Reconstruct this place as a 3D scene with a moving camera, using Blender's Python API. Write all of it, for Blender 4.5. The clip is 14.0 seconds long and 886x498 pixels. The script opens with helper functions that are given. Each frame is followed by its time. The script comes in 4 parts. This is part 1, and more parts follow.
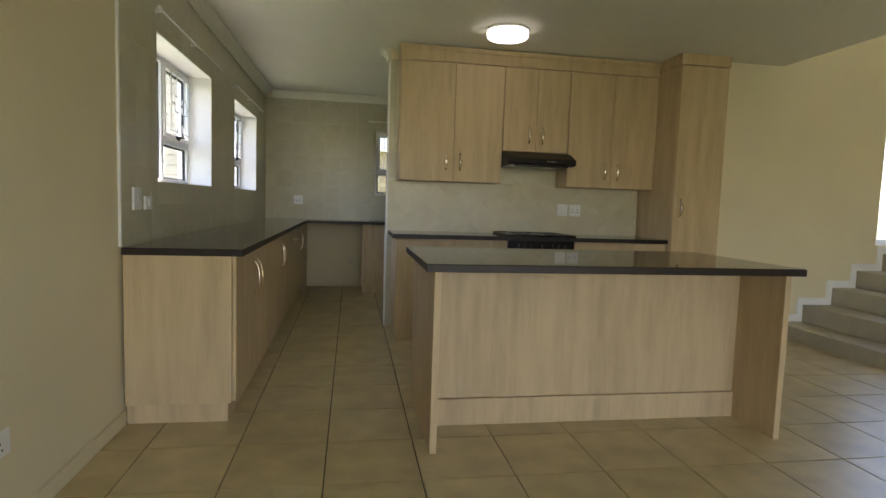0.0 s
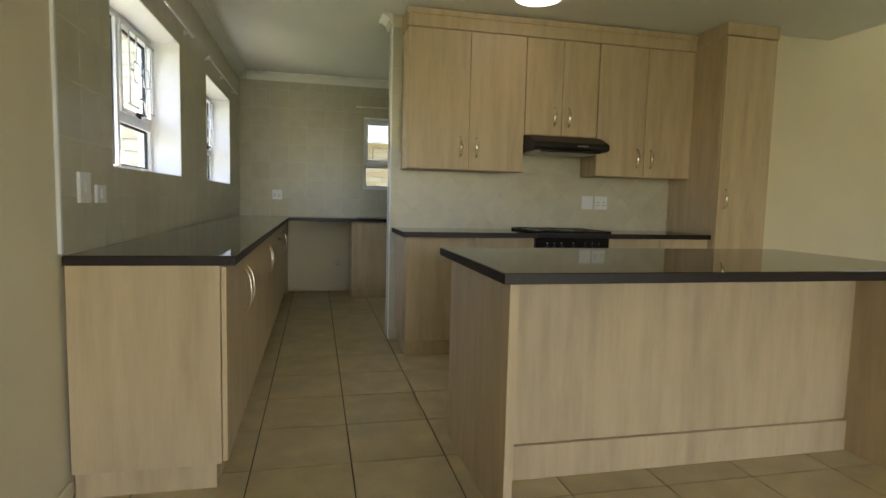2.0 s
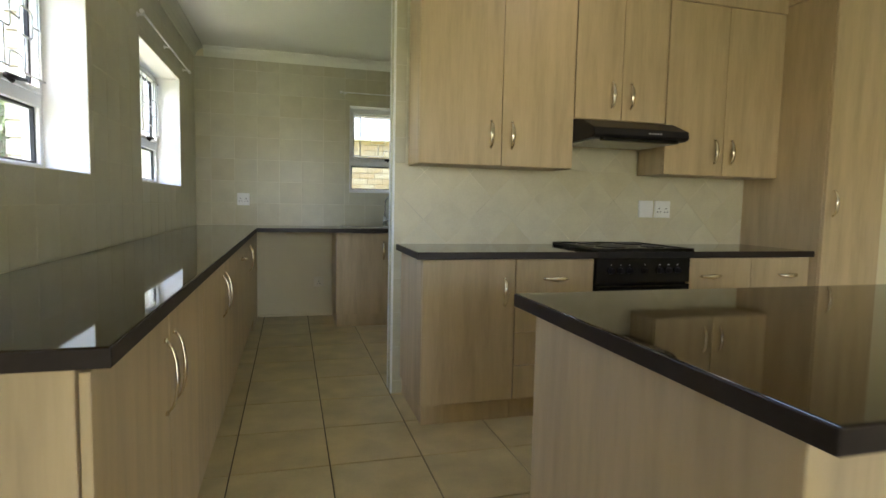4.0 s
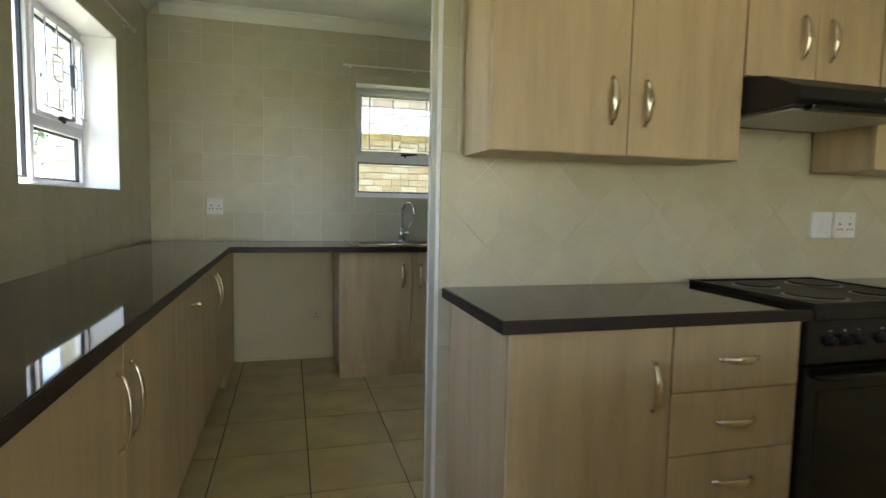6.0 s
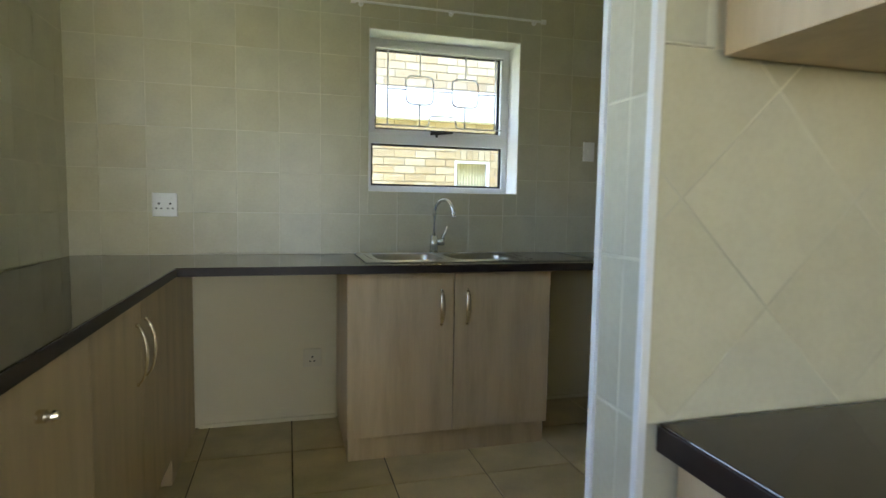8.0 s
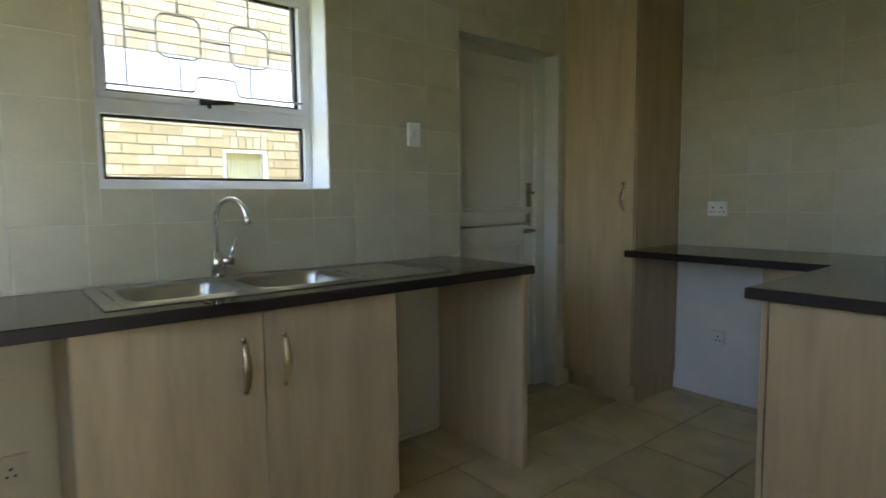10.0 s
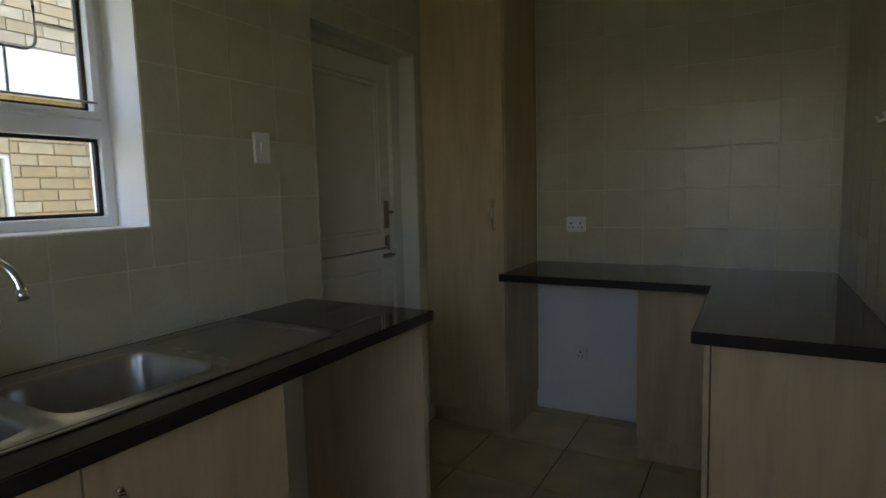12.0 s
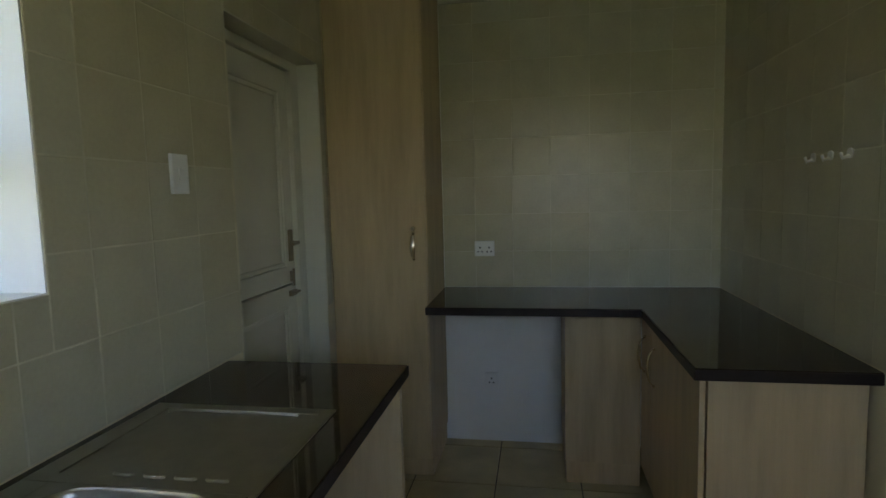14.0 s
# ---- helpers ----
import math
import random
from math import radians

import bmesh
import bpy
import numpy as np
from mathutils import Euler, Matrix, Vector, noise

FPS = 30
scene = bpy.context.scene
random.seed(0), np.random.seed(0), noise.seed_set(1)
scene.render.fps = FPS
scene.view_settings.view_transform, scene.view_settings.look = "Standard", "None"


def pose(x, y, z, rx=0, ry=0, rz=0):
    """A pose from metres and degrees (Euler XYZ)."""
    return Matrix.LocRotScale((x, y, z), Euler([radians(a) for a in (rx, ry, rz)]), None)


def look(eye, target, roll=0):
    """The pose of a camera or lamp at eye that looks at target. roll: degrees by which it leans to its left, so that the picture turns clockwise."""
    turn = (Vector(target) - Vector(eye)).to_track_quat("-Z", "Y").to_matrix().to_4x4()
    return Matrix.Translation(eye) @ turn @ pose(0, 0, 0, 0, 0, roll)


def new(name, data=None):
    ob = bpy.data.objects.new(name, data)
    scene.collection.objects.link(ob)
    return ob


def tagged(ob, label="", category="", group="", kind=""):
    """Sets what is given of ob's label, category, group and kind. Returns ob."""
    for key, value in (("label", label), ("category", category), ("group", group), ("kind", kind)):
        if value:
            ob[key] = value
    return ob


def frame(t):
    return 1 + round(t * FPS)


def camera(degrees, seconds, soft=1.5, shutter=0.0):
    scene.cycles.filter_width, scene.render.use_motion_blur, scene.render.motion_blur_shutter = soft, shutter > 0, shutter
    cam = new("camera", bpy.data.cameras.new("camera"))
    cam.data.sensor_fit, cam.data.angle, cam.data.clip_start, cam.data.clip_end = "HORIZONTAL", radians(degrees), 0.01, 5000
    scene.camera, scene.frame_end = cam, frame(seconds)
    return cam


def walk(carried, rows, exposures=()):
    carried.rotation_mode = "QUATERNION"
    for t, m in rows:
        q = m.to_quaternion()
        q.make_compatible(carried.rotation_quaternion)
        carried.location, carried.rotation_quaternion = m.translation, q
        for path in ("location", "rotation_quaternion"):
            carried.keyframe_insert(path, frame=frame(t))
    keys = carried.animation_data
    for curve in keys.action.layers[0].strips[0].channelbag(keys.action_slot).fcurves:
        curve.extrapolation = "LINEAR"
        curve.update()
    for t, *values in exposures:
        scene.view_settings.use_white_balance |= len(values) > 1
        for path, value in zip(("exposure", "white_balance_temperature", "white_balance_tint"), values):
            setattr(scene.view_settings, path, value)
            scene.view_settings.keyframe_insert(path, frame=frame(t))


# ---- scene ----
cam = camera(77.2, 14.0, shutter=0.4)
PATH = [
    (0, (1.111, -0.492, 1.17), (1.441, 1.474, 1.003), 1.9),
    (0.5, (1.035, -0.332, 1.158), (1.39, 1.629, 0.992), 1.8),
    (1, (0.982, -0.158, 1.143), (1.365, 1.798, 0.976), 1.7),
    (1.5, (0.927, 0.016, 1.126), (1.345, 1.965, 0.957), 1.5),
    (2, (0.869, 0.264, 1.122), (1.315, 2.206, 0.948), 1.4),
    (4.3, (0.855, 1.628, 1.146), (1.392, 3.548, 0.986), 1.2),
    (4.5, (0.864, 1.758, 1.163), (1.404, 3.677, 1.003), 1.2),
    (5, (0.882, 2.109, 1.181), (1.427, 4.026, 1.018), 1.1),
    (5.5, (0.902, 2.441, 1.181), (1.447, 4.358, 1.021), 1.1),
    (6, (0.94, 2.786, 1.19), (1.472, 4.707, 1.03), 1.1),
    (6.5, (0.929, 3.125, 1.189), (1.452, 5.048, 1.027), 1.1),
    (7, (0.915, 3.428, 1.178), (1.435, 5.353, 1.019), 1.1),
    (7.2, (0.927, 3.559, 1.172), (1.44, 5.486, 1.012), 1.1),
    (9.3, (1.107, 4.697, 1.171), (2.01, 6.473, 1.003), 0.1),
    (9.5, (1.112, 4.761, 1.174), (2.126, 6.476, 0.998), -0.1),
    (10, (1.125, 4.873, 1.186), (2.385, 6.416, 1.008), -0.6),
    (10.5, (1.178, 4.986, 1.222), (2.6, 6.38, 1.038), -1.0),
    (11, (1.215, 5.151, 1.265), (2.776, 6.387, 1.072), -1.3),
    (11.5, (1.233, 5.308, 1.299), (2.885, 6.418, 1.101), -1.6),
    (12, (1.246, 5.465, 1.32), (2.98, 6.44, 1.115), -1.5),
    (12.5, (1.276, 5.598, 1.353), (3.069, 6.458, 1.135), -1.4),
    (13, (1.319, 5.76, 1.404), (3.181, 6.459, 1.198), -1.5),
    (13.5, (1.313, 5.94, 1.406), (3.241, 6.438, 1.213), -1.6),
    (14, (1.296, 6.062, 1.42), (3.258, 6.396, 1.226), -1.5),
]
EXPOSURE = [  # seconds, stops, kelvin, tint
    (0, 3.17, 6950, 25), (2, 3.37, 6950, 23), (4.5, 3.8, 6800, 21), (6.5, 3.7, 6700, 20), (7.2, 3.77, 6600, 20), (9.3, 4.17, 6500, 20), (10, 4.03, 6550, 21),
    (11, 3.5, 6700, 24), (12, 3.03, 6750, 26), (13, 2.62, 6700, 24), (13.5, 2.86, 6700, 22), (14, 3.48, 6700, 19)]
walk(cam, [(t, look(eye, target, roll)) for t, eye, target, roll in PATH], EXPOSURE)

# ---- light ----
world = bpy.data.worlds.new("sky")
scene.world = world
world.use_nodes = True
wn = world.node_tree
sky = wn.nodes.new("ShaderNodeTexSky")
sky.sky_type = "NISHITA"
sky.sun_disc = False
SUN_EL, SUN_AZ = radians(79), radians(270)
sky.sun_elevation, sky.sun_rotation = SUN_EL, SUN_AZ
wn.nodes["Background"].inputs[1].default_value = 0.15
wn.links.new(sky.outputs[0], wn.nodes["Background"].inputs[0])

sun = new("sun", bpy.data.lights.new("sun", "SUN"))
sun.data.energy, sun.data.angle, sun.data.color = 4.0, radians(0.5), (1.0, 0.95, 0.86)
sun_from = Vector((math.sin(SUN_AZ) * math.cos(SUN_EL), math.cos(SUN_AZ) * math.cos(SUN_EL), math.sin(SUN_EL)))
sun.matrix_world = look(sun_from * 40, (0, 0, 0))


def area(name, eye, target, sx, sy, watts, color):
    lamp = new(name, bpy.data.lights.new(name, "AREA"))
    lamp.data.shape, lamp.data.size, lamp.data.size_y = "RECTANGLE", sx, sy
    lamp.data.energy, lamp.data.color = watts, color
    lamp.matrix_world = look(eye, target)
    return lamp


# warm fill lamp added behind the walk, in an unseen opening without glass
area("fill_living_room", (2.7, -4.16, 1.2), (2.7, 0, 1.1), 4.4, 2.1, 1.0, (1.0, 0.84, 0.61))
# lamp added just outside the stairwell window in place of sky light
area("fill_stairwell", (7.41, 4.44, 2.65), (7.41, 0, 2.65), 2.3, 3.4, 0.7, (1.0, 0.89, 0.73))


# ---- materials ----
def material(name):
    m = bpy.data.materials.new(name)
    m.use_nodes = True
    nt = m.node_tree
    return m, nt, nt.nodes["Principled BSDF"]


def coords(nt, scale, kind="Object", rot=(0, 0, 0)):
    tc = nt.nodes.new("ShaderNodeTexCoord")
    mp = nt.nodes.new("ShaderNodeMapping")
    mp.inputs["Scale"].default_value = scale
    mp.inputs["Rotation"].default_value = rot
    nt.links.new(tc.outputs[kind], mp.inputs[0])
    return mp.outputs[0]


def noise_tex(nt, vec, scale, detail=4.0, rough=0.55):
    n = nt.nodes.new("ShaderNodeTexNoise")
    n.inputs["Scale"].default_value, n.inputs["Detail"].default_value, n.inputs["Roughness"].default_value = scale, detail, rough
    nt.links.new(vec, n.inputs["Vector"])
    return n.outputs["Fac"]


def ramp(nt, fac, stops):
    r = nt.nodes.new("ShaderNodeValToRGB")
    els = r.color_ramp.elements
    els[0].position, els[0].color = stops[0][0], (*stops[0][1], 1)
    els[1].position, els[1].color = stops[-1][0], (*stops[-1][1], 1)
    for p, c in stops[1:-1]:
        e = els.new(p)
        e.color = (*c, 1)
    nt.links.new(fac, r.inputs[0])
    return r.outputs[0]


def mix(nt, fac, a, b, mode="MIX"):
    n = nt.nodes.new("ShaderNodeMix")
    n.data_type, n.blend_type = "RGBA", mode
    if isinstance(fac, float):
        n.inputs["Factor"].default_value = fac
    else:
        nt.links.new(fac, n.inputs["Factor"])
    for sock, v in ((n.inputs["A"], a), (n.inputs["B"], b)):
        if isinstance(v, tuple):
            sock.default_value = (*v, 1)
        else:
            nt.links.new(v, sock)
    return n.outputs["Result"]


def span(nt, fac, lo, hi):
    n = nt.nodes.new("ShaderNodeMapRange")
    n.inputs["To Min"].default_value, n.inputs["To Max"].default_value = lo, hi
    nt.links.new(fac, n.inputs["Value"])
    return n.outputs[0]


def bump(nt, bsdf, height, strength, dist=0.002):
    b = nt.nodes.new("ShaderNodeBump")
    b.inputs["Strength"].default_value, b.inputs["Distance"].default_value = strength, dist
    nt.links.new(height, b.inputs["Height"])
    nt.links.new(b.outputs[0], bsdf.inputs["Normal"])


def mat_plain(name, color, rough=0.5, metal=0.0, var=0.06, scale=6.0, bumps=0.0, fine=180.0, spec=0.5):
    m, nt, b = material(name)
    v = coords(nt, (1, 1, 1))
    n = noise_tex(nt, v, scale)
    lo = tuple(c * (1 - var) for c in color)
    hi = tuple(min(1, c * (1 + var)) for c in color)
    nt.links.new(ramp(nt, n, [(0.3, lo), (0.7, hi)]), b.inputs["Base Color"])
    nt.links.new(span(nt, noise_tex(nt, v, scale * 5), rough * 0.85, min(1, rough * 1.15)), b.inputs["Roughness"])
    b.inputs["Metallic"].default_value = metal
    b.inputs["Specular IOR Level"].default_value = spec
    if bumps:
        bump(nt, b, noise_tex(nt, v, fine, 3), bumps)
    return m


def mat_laminate(name, base):
    """Pale printed oak board: long fine vertical grain with broad soft bands."""
    m, nt, b = material(name)
    info = nt.nodes.new("ShaderNodeObjectInfo")
    off = nt.nodes.new("ShaderNodeVectorMath")
    off.operation = "MULTIPLY_ADD"
    off.inputs[1].default_value = (7.3, 7.3, 7.3)
    tc = nt.nodes.new("ShaderNodeTexCoord")
    cmb = nt.nodes.new("ShaderNodeCombineXYZ")
    for k in range(3):
        nt.links.new(info.outputs["Random"], cmb.inputs[k])
    nt.links.new(cmb.outputs[0], off.inputs[0])
    nt.links.new(tc.outputs["Object"], off.inputs[2])
    mp = nt.nodes.new("ShaderNodeMapping")
    mp.inputs["Scale"].default_value = (1, 1, 0.045)
    nt.links.new(off.outputs[0], mp.inputs[0])
    mp2 = nt.nodes.new("ShaderNodeMapping")
    mp2.inputs["Scale"].default_value = (1, 1, 0.12)
    nt.links.new(off.outputs[0], mp2.inputs[0])
    fine = noise_tex(nt, mp.outputs[0], 150, 3, 0.6)
    broad = noise_tex(nt, mp2.outputs[0], 13, 5, 0.62)
    dark = tuple(c * 0.82 for c in base)
    light = tuple(min(1, c * 1.13) for c in base)
    c1 = ramp(nt, broad, [(0.3, dark), (0.52, base), (0.75, light)])
    c2 = ramp(nt, fine, [(0.30, (0.84, 0.81, 0.77)), (0.62, (1, 1, 1))])
    nt.links.new(mix(nt, 0.24, c1, c2, "MULTIPLY"), b.inputs["Base Color"])
    nt.links.new(span(nt, fine, 0.38, 0.5), b.inputs["Roughness"])
    b.inputs["Specular IOR Level"].default_value = 0.4
    bump(nt, b, fine, 0.08, 0.001)
    return m


def mat_tile(name, base, rough, mott=7.0, var=0.10, tint=(0.96, 0.93, 0.86)):
    """Glazed ceramic: cloudy mottling, a little difference from tile to tile."""
    m, nt, b = material(name)
    info = nt.nodes.new("ShaderNodeObjectInfo")
    geo = nt.nodes.new("ShaderNodeNewGeometry")
    v = nt.nodes.new("ShaderNodeMapping")
    nt.links.new(geo.outputs["Position"], v.inputs[0])
    cmb = nt.nodes.new("ShaderNodeCombineXYZ")
    mul = nt.nodes.new("ShaderNodeMath")
    mul.operation = "MULTIPLY"
    mul.inputs[1].default_value = 9.0
    nt.links.new(info.outputs["Random"], mul.inputs[0])
    for k in range(3):
        nt.links.new(mul.outputs[0], cmb.inputs[k])
    nt.links.new(cmb.outputs[0], v.inputs["Location"])
    cloud = noise_tex(nt, v.outputs[0], mott, 3, 0.45)
    speck = noise_tex(nt, v.outputs[0], 90, 3, 0.6)
    lo = tuple(c * (1 - var) for c in base)
    hi = tuple(min(1, c * (1 + var)) for c in base)
    c = ramp(nt, cloud, [(0.2, lo), (0.5, base), (0.8, hi)])
    c = mix(nt, info.outputs["Random"], c, mix(nt, 1.0, c, tint, "MULTIPLY"))
    c = mix(nt, 0.25, c, ramp(nt, speck, [(0.35, (0.82, 0.8, 0.76)), (0.6, (1, 1, 1))]), "MULTIPLY")
    nt.links.new(c, b.inputs["Base Color"])
    nt.links.new(span(nt, cloud, rough * 0.9, rough * 1.1), b.inputs["Roughness"])
    bump(nt, b, cloud, 0.05, 0.003)
    return m


def mat_stone_top(name):
    """Polished near-black worktop with fine brown flecks."""
    m, nt, b = material(name)
    v = coords(nt, (1, 1, 1))
    vor = nt.nodes.new("ShaderNodeTexVoronoi")
    vor.inputs["Scale"].default_value = 260
    nt.links.new(v, vor.inputs["Vector"])
    c = ramp(nt, vor.outputs["Distance"], [(0.0, (0.054, 0.034, 0.020)), (0.35, (0.032, 0.020, 0.012)), (0.8, (0.020, 0.013, 0.008))])
    c = mix(nt, noise_tex(nt, v, 40, 4), c, (0.031, 0.020, 0.012))
    nt.links.new(c, b.inputs["Base Color"])
    nt.links.new(span(nt, noise_tex(nt, v, 12, 4), 0.02, 0.07), b.inputs["Roughness"])
    b.inputs["Specular IOR Level"].default_value = 0.45
    return m


def mat_glass(name):
    m, nt, b = material(name)
    nt.nodes.remove(b)
    tr = nt.nodes.new("ShaderNodeBsdfTransparent")
    tr.inputs[0].default_value = (0.93, 0.95, 0.94, 1)
    gl = nt.nodes.new("ShaderNodeBsdfGlossy")
    gl.inputs["Roughness"].default_value = 0.01
    lw = nt.nodes.new("ShaderNodeLayerWeight")
    lw.inputs[0].default_value = 0.5
    pw = nt.nodes.new("ShaderNodeMath")
    pw.operation = "POWER"
    pw.inputs[1].default_value = 5.0
    nt.links.new(lw.outputs["Facing"], pw.inputs[0])
    fr = nt.nodes.new("ShaderNodeMath")
    fr.operation = "MULTIPLY_ADD"
    fr.inputs[1].default_value, fr.inputs[2].default_value = 0.9, 0.035
    nt.links.new(pw.outputs[0], fr.inputs[0])
    ms = nt.nodes.new("ShaderNodeMixShader")
    nt.links.new(fr.outputs[0], ms.inputs[0])
    nt.links.new(tr.outputs[0], ms.inputs[1])
    nt.links.new(gl.outputs[0], ms.inputs[2])
    nt.links.new(ms.outputs[0], nt.nodes["Material Output"].inputs[0])
    return m


def mat_glow(name, color, strength):
    m, nt, b = material(name)
    b.inputs["Base Color"].default_value = (0.8, 0.8, 0.8, 1)
    b.inputs["Emission Color"].default_value = (*color, 1)
    b.inputs["Emission Strength"].default_value = strength
    return m


def mat_brick(name):
    m, nt, b = material(name)
    info = nt.nodes.new("ShaderNodeObjectInfo")
    geo = nt.nodes.new("ShaderNodeNewGeometry")
    add = nt.nodes.new("ShaderNodeMath")
    add.operation = "ADD"
    nt.links.new(info.outputs["Random"], add.inputs[0])
    nt.links.new(geo.outputs["Random Per Island"], add.inputs[1])
    fr = nt.nodes.new("ShaderNodeMath")
    fr.operation = "FRACT"
    nt.links.new(add.outputs[0], fr.inputs[0])
    n = noise_tex(nt, geo.outputs["Position"], 22, 5, 0.65)
    c = ramp(nt, fr.outputs[0], [(0.0, (0.39, 0.29, 0.155)), (0.25, (0.45, 0.355, 0.205)), (0.6, (0.50, 0.42, 0.27)), (1.0, (0.43, 0.31, 0.16))])
    c = mix(nt, 0.7, c, ramp(nt, n, [(0.3, (0.7, 0.66, 0.6)), (0.65, (1, 1, 1))]), "MULTIPLY")
    nt.links.new(c, b.inputs["Base Color"])
    b.inputs["Roughness"].default_value = 0.85
    bump(nt, b, n, 0.5, 0.006)
    return m


def mat_leaf(name):
    m, nt, b = material(name)
    geo = nt.nodes.new("ShaderNodeNewGeometry")
    c = ramp(nt, geo.outputs["Random Per Island"], [(0.0, (0.035, 0.07, 0.015)), (0.5, (0.07, 0.12, 0.03)), (1.0, (0.12, 0.17, 0.05))])
    nt.links.new(c, b.inputs["Base Color"])
    b.inputs["Roughness"].default_value = 0.55
    return m


WOOD = mat_laminate("pale_oak_laminate", (0.55, 0.415, 0.24))
TOP = mat_stone_top("dark_polished_top")
PAINT = mat_plain("cream_wall_paint", (0.71, 0.63, 0.43), 0.6, var=0.03, scale=1.5, fine=90)
CEIL = mat_plain("ceiling_paint", (0.76, 0.76, 0.64), 0.75, var=0.03, scale=1.2, bumps=0.05)
REVEAL = mat_plain("white_plaster", (0.82, 0.82, 0.80), 0.5, var=0.03, scale=3, bumps=0.05)
WALLTILE = mat_tile("beige_wall_tile", (0.53, 0.505, 0.37), 0.30, 7.0, 0.09)
SPLASHTILE = mat_tile("beige_splash_tile", (0.58, 0.54, 0.39), 0.34, 7.0, 0.10)
GROUT = mat_plain("pale_grout", (0.61, 0.58, 0.44), 0.85, var=0.14, scale=9)
SPLASHGROUT = mat_plain("stained_splash_grout", (0.56, 0.515, 0.37), 0.85, var=0.32, scale=3.2)
FLOORTILE = mat_tile("cream_floor_tile", (0.57, 0.465, 0.265), 0.34, 6.0, 0.22)
FLOORGROUT = mat_plain("dark_floor_grout", (0.10, 0.08, 0.055), 0.9, var=0.2, scale=20)
EDGE = mat_plain("dark_brown_edge_band", (0.022, 0.014, 0.011), 0.42, var=0.15, scale=60, spec=0.3)
WHITE = mat_plain("white_plastic", (0.80, 0.80, 0.78), 0.35, var=0.02)
FRAMEWHITE = mat_plain("white_window_frame", (0.78, 0.79, 0.80), 0.35, var=0.03)
BARS = mat_plain("grey_painted_steel", (0.55, 0.55, 0.54), 0.45, var=0.05)
CREAM = mat_plain("cream_plastic", (0.66, 0.59, 0.43), 0.4, var=0.03)
GASKET = mat_plain("black_rubber", (0.012, 0.012, 0.012), 0.6, var=0.1)
BLACK = mat_plain("black_enamel", (0.008, 0.007, 0.007), 0.25, var=0.1, scale=20, spec=0.3)
BLACKMATT = mat_plain("black_satin_plastic", (0.012, 0.010, 0.010), 0.45, var=0.1, scale=20, spec=0.3)
OVENGLASS = mat_plain("black_oven_glass", (0.005, 0.005, 0.005), 0.10, var=0.05, spec=0.3)
NICKEL = mat_plain("satin_nickel", (0.74, 0.66, 0.52), 0.24, 1.0, var=0.05, scale=40)
CHROME = mat_plain("chrome", (0.80, 0.81, 0.82), 0.07, 1.0, var=0.02)
STEEL = mat_plain("brushed_steel", (0.38, 0.365, 0.325), 0.30, 1.0, var=0.06, scale=25)
DOORPAINT = mat_plain("white_door_paint", (0.58, 0.57, 0.47), 0.42, var=0.03, scale=4, bumps=0.05, fine=60)
BRONZE = mat_plain("dark_bronze", (0.24, 0.20, 0.14), 0.4, 0.9, var=0.1)
GLASS = mat_glass("window_glass")
LAMPGLOW = mat_glow("lamp_diffuser", (1.0, 0.97, 0.90), 0.36)
BRICK = mat_brick("yellow_face_brick")
PIERBRICK = mat_plain("pale_grey_brick", (0.42, 0.40, 0.34), 0.85, var=0.15, scale=9, bumps=0.4, fine=60)
MORTAR = mat_plain("tan_mortar", (0.30, 0.25, 0.17), 0.9, var=0.15, scale=15)
PLASTER = mat_plain("white_outdoor_paint", (0.80, 0.79, 0.76), 0.6, var=0.04, scale=2)
CURTAIN = mat_plain("pale_curtain", (0.74, 0.65, 0.46), 0.8, var=0.1, scale=9)
LEAF = mat_leaf("leaves")
BARK = mat_plain("bark", (0.14, 0.10, 0.07), 0.9, var=0.3, scale=12, bumps=0.6, fine=40)
GROUND = mat_plain("dry_lawn", (0.12, 0.14, 0.07), 0.95, var=0.3, scale=2, bumps=0.4, fine=60)
STEP = mat_tile("grey_beige_step_tile", (0.42, 0.38, 0.28), 0.4, 5.0, 0.12)
FILTER = mat_plain("hood_filter_mesh", (0.52, 0.50, 0.44), 0.45, 0.2, var=0.12, scale=60)


# ---- helpers for building ----
def part(name, bm, mat, parent, label="", smooth=False, bevel=0.0):
    me = bpy.data.meshes.new(name)
    bmesh.ops.recalc_face_normals(bm, faces=bm.faces)
    bm.to_mesh(me)
    bm.free()
    me.materials.append(mat)
    if smooth:
        me.shade_smooth()
    ob = new(name, me)
    if parent is not None:
        ob.parent = parent
        root = parent
        off = Vector(root.location)
        while root.parent is not None:
            root = root.parent
            off += Vector(root.location)
        ob.location = -off
    if label:
        ob["label"] = label
    if bevel:
        mod = ob.modifiers.new("edge", "BEVEL")
        mod.width, mod.segments, mod.limit_method, mod.angle_limit = bevel, 2, "ANGLE", radians(40)
    return ob


def thing(name, loc, label, category, group="", kind=""):
    ob = new(name)
    ob.location = loc
    return tagged(ob, label, category, group, kind)


def box(bm, x0, x1, y0, y1, z0, z1):
    vs = [bm.verts.new((x, y, z)) for x in (x0, x1) for y in (y0, y1) for z in (z0, z1)]
    for f in ((0, 1, 3, 2), (4, 6, 7, 5), (0, 4, 5, 1), (2, 3, 7, 6), (0, 2, 6, 4), (1, 5, 7, 3)):
        bm.faces.new([vs[i] for i in f])
    return bm


def boxes(*bs):
    bm = bmesh.new()
    for b in bs:
        box(bm, *b)
    return bm


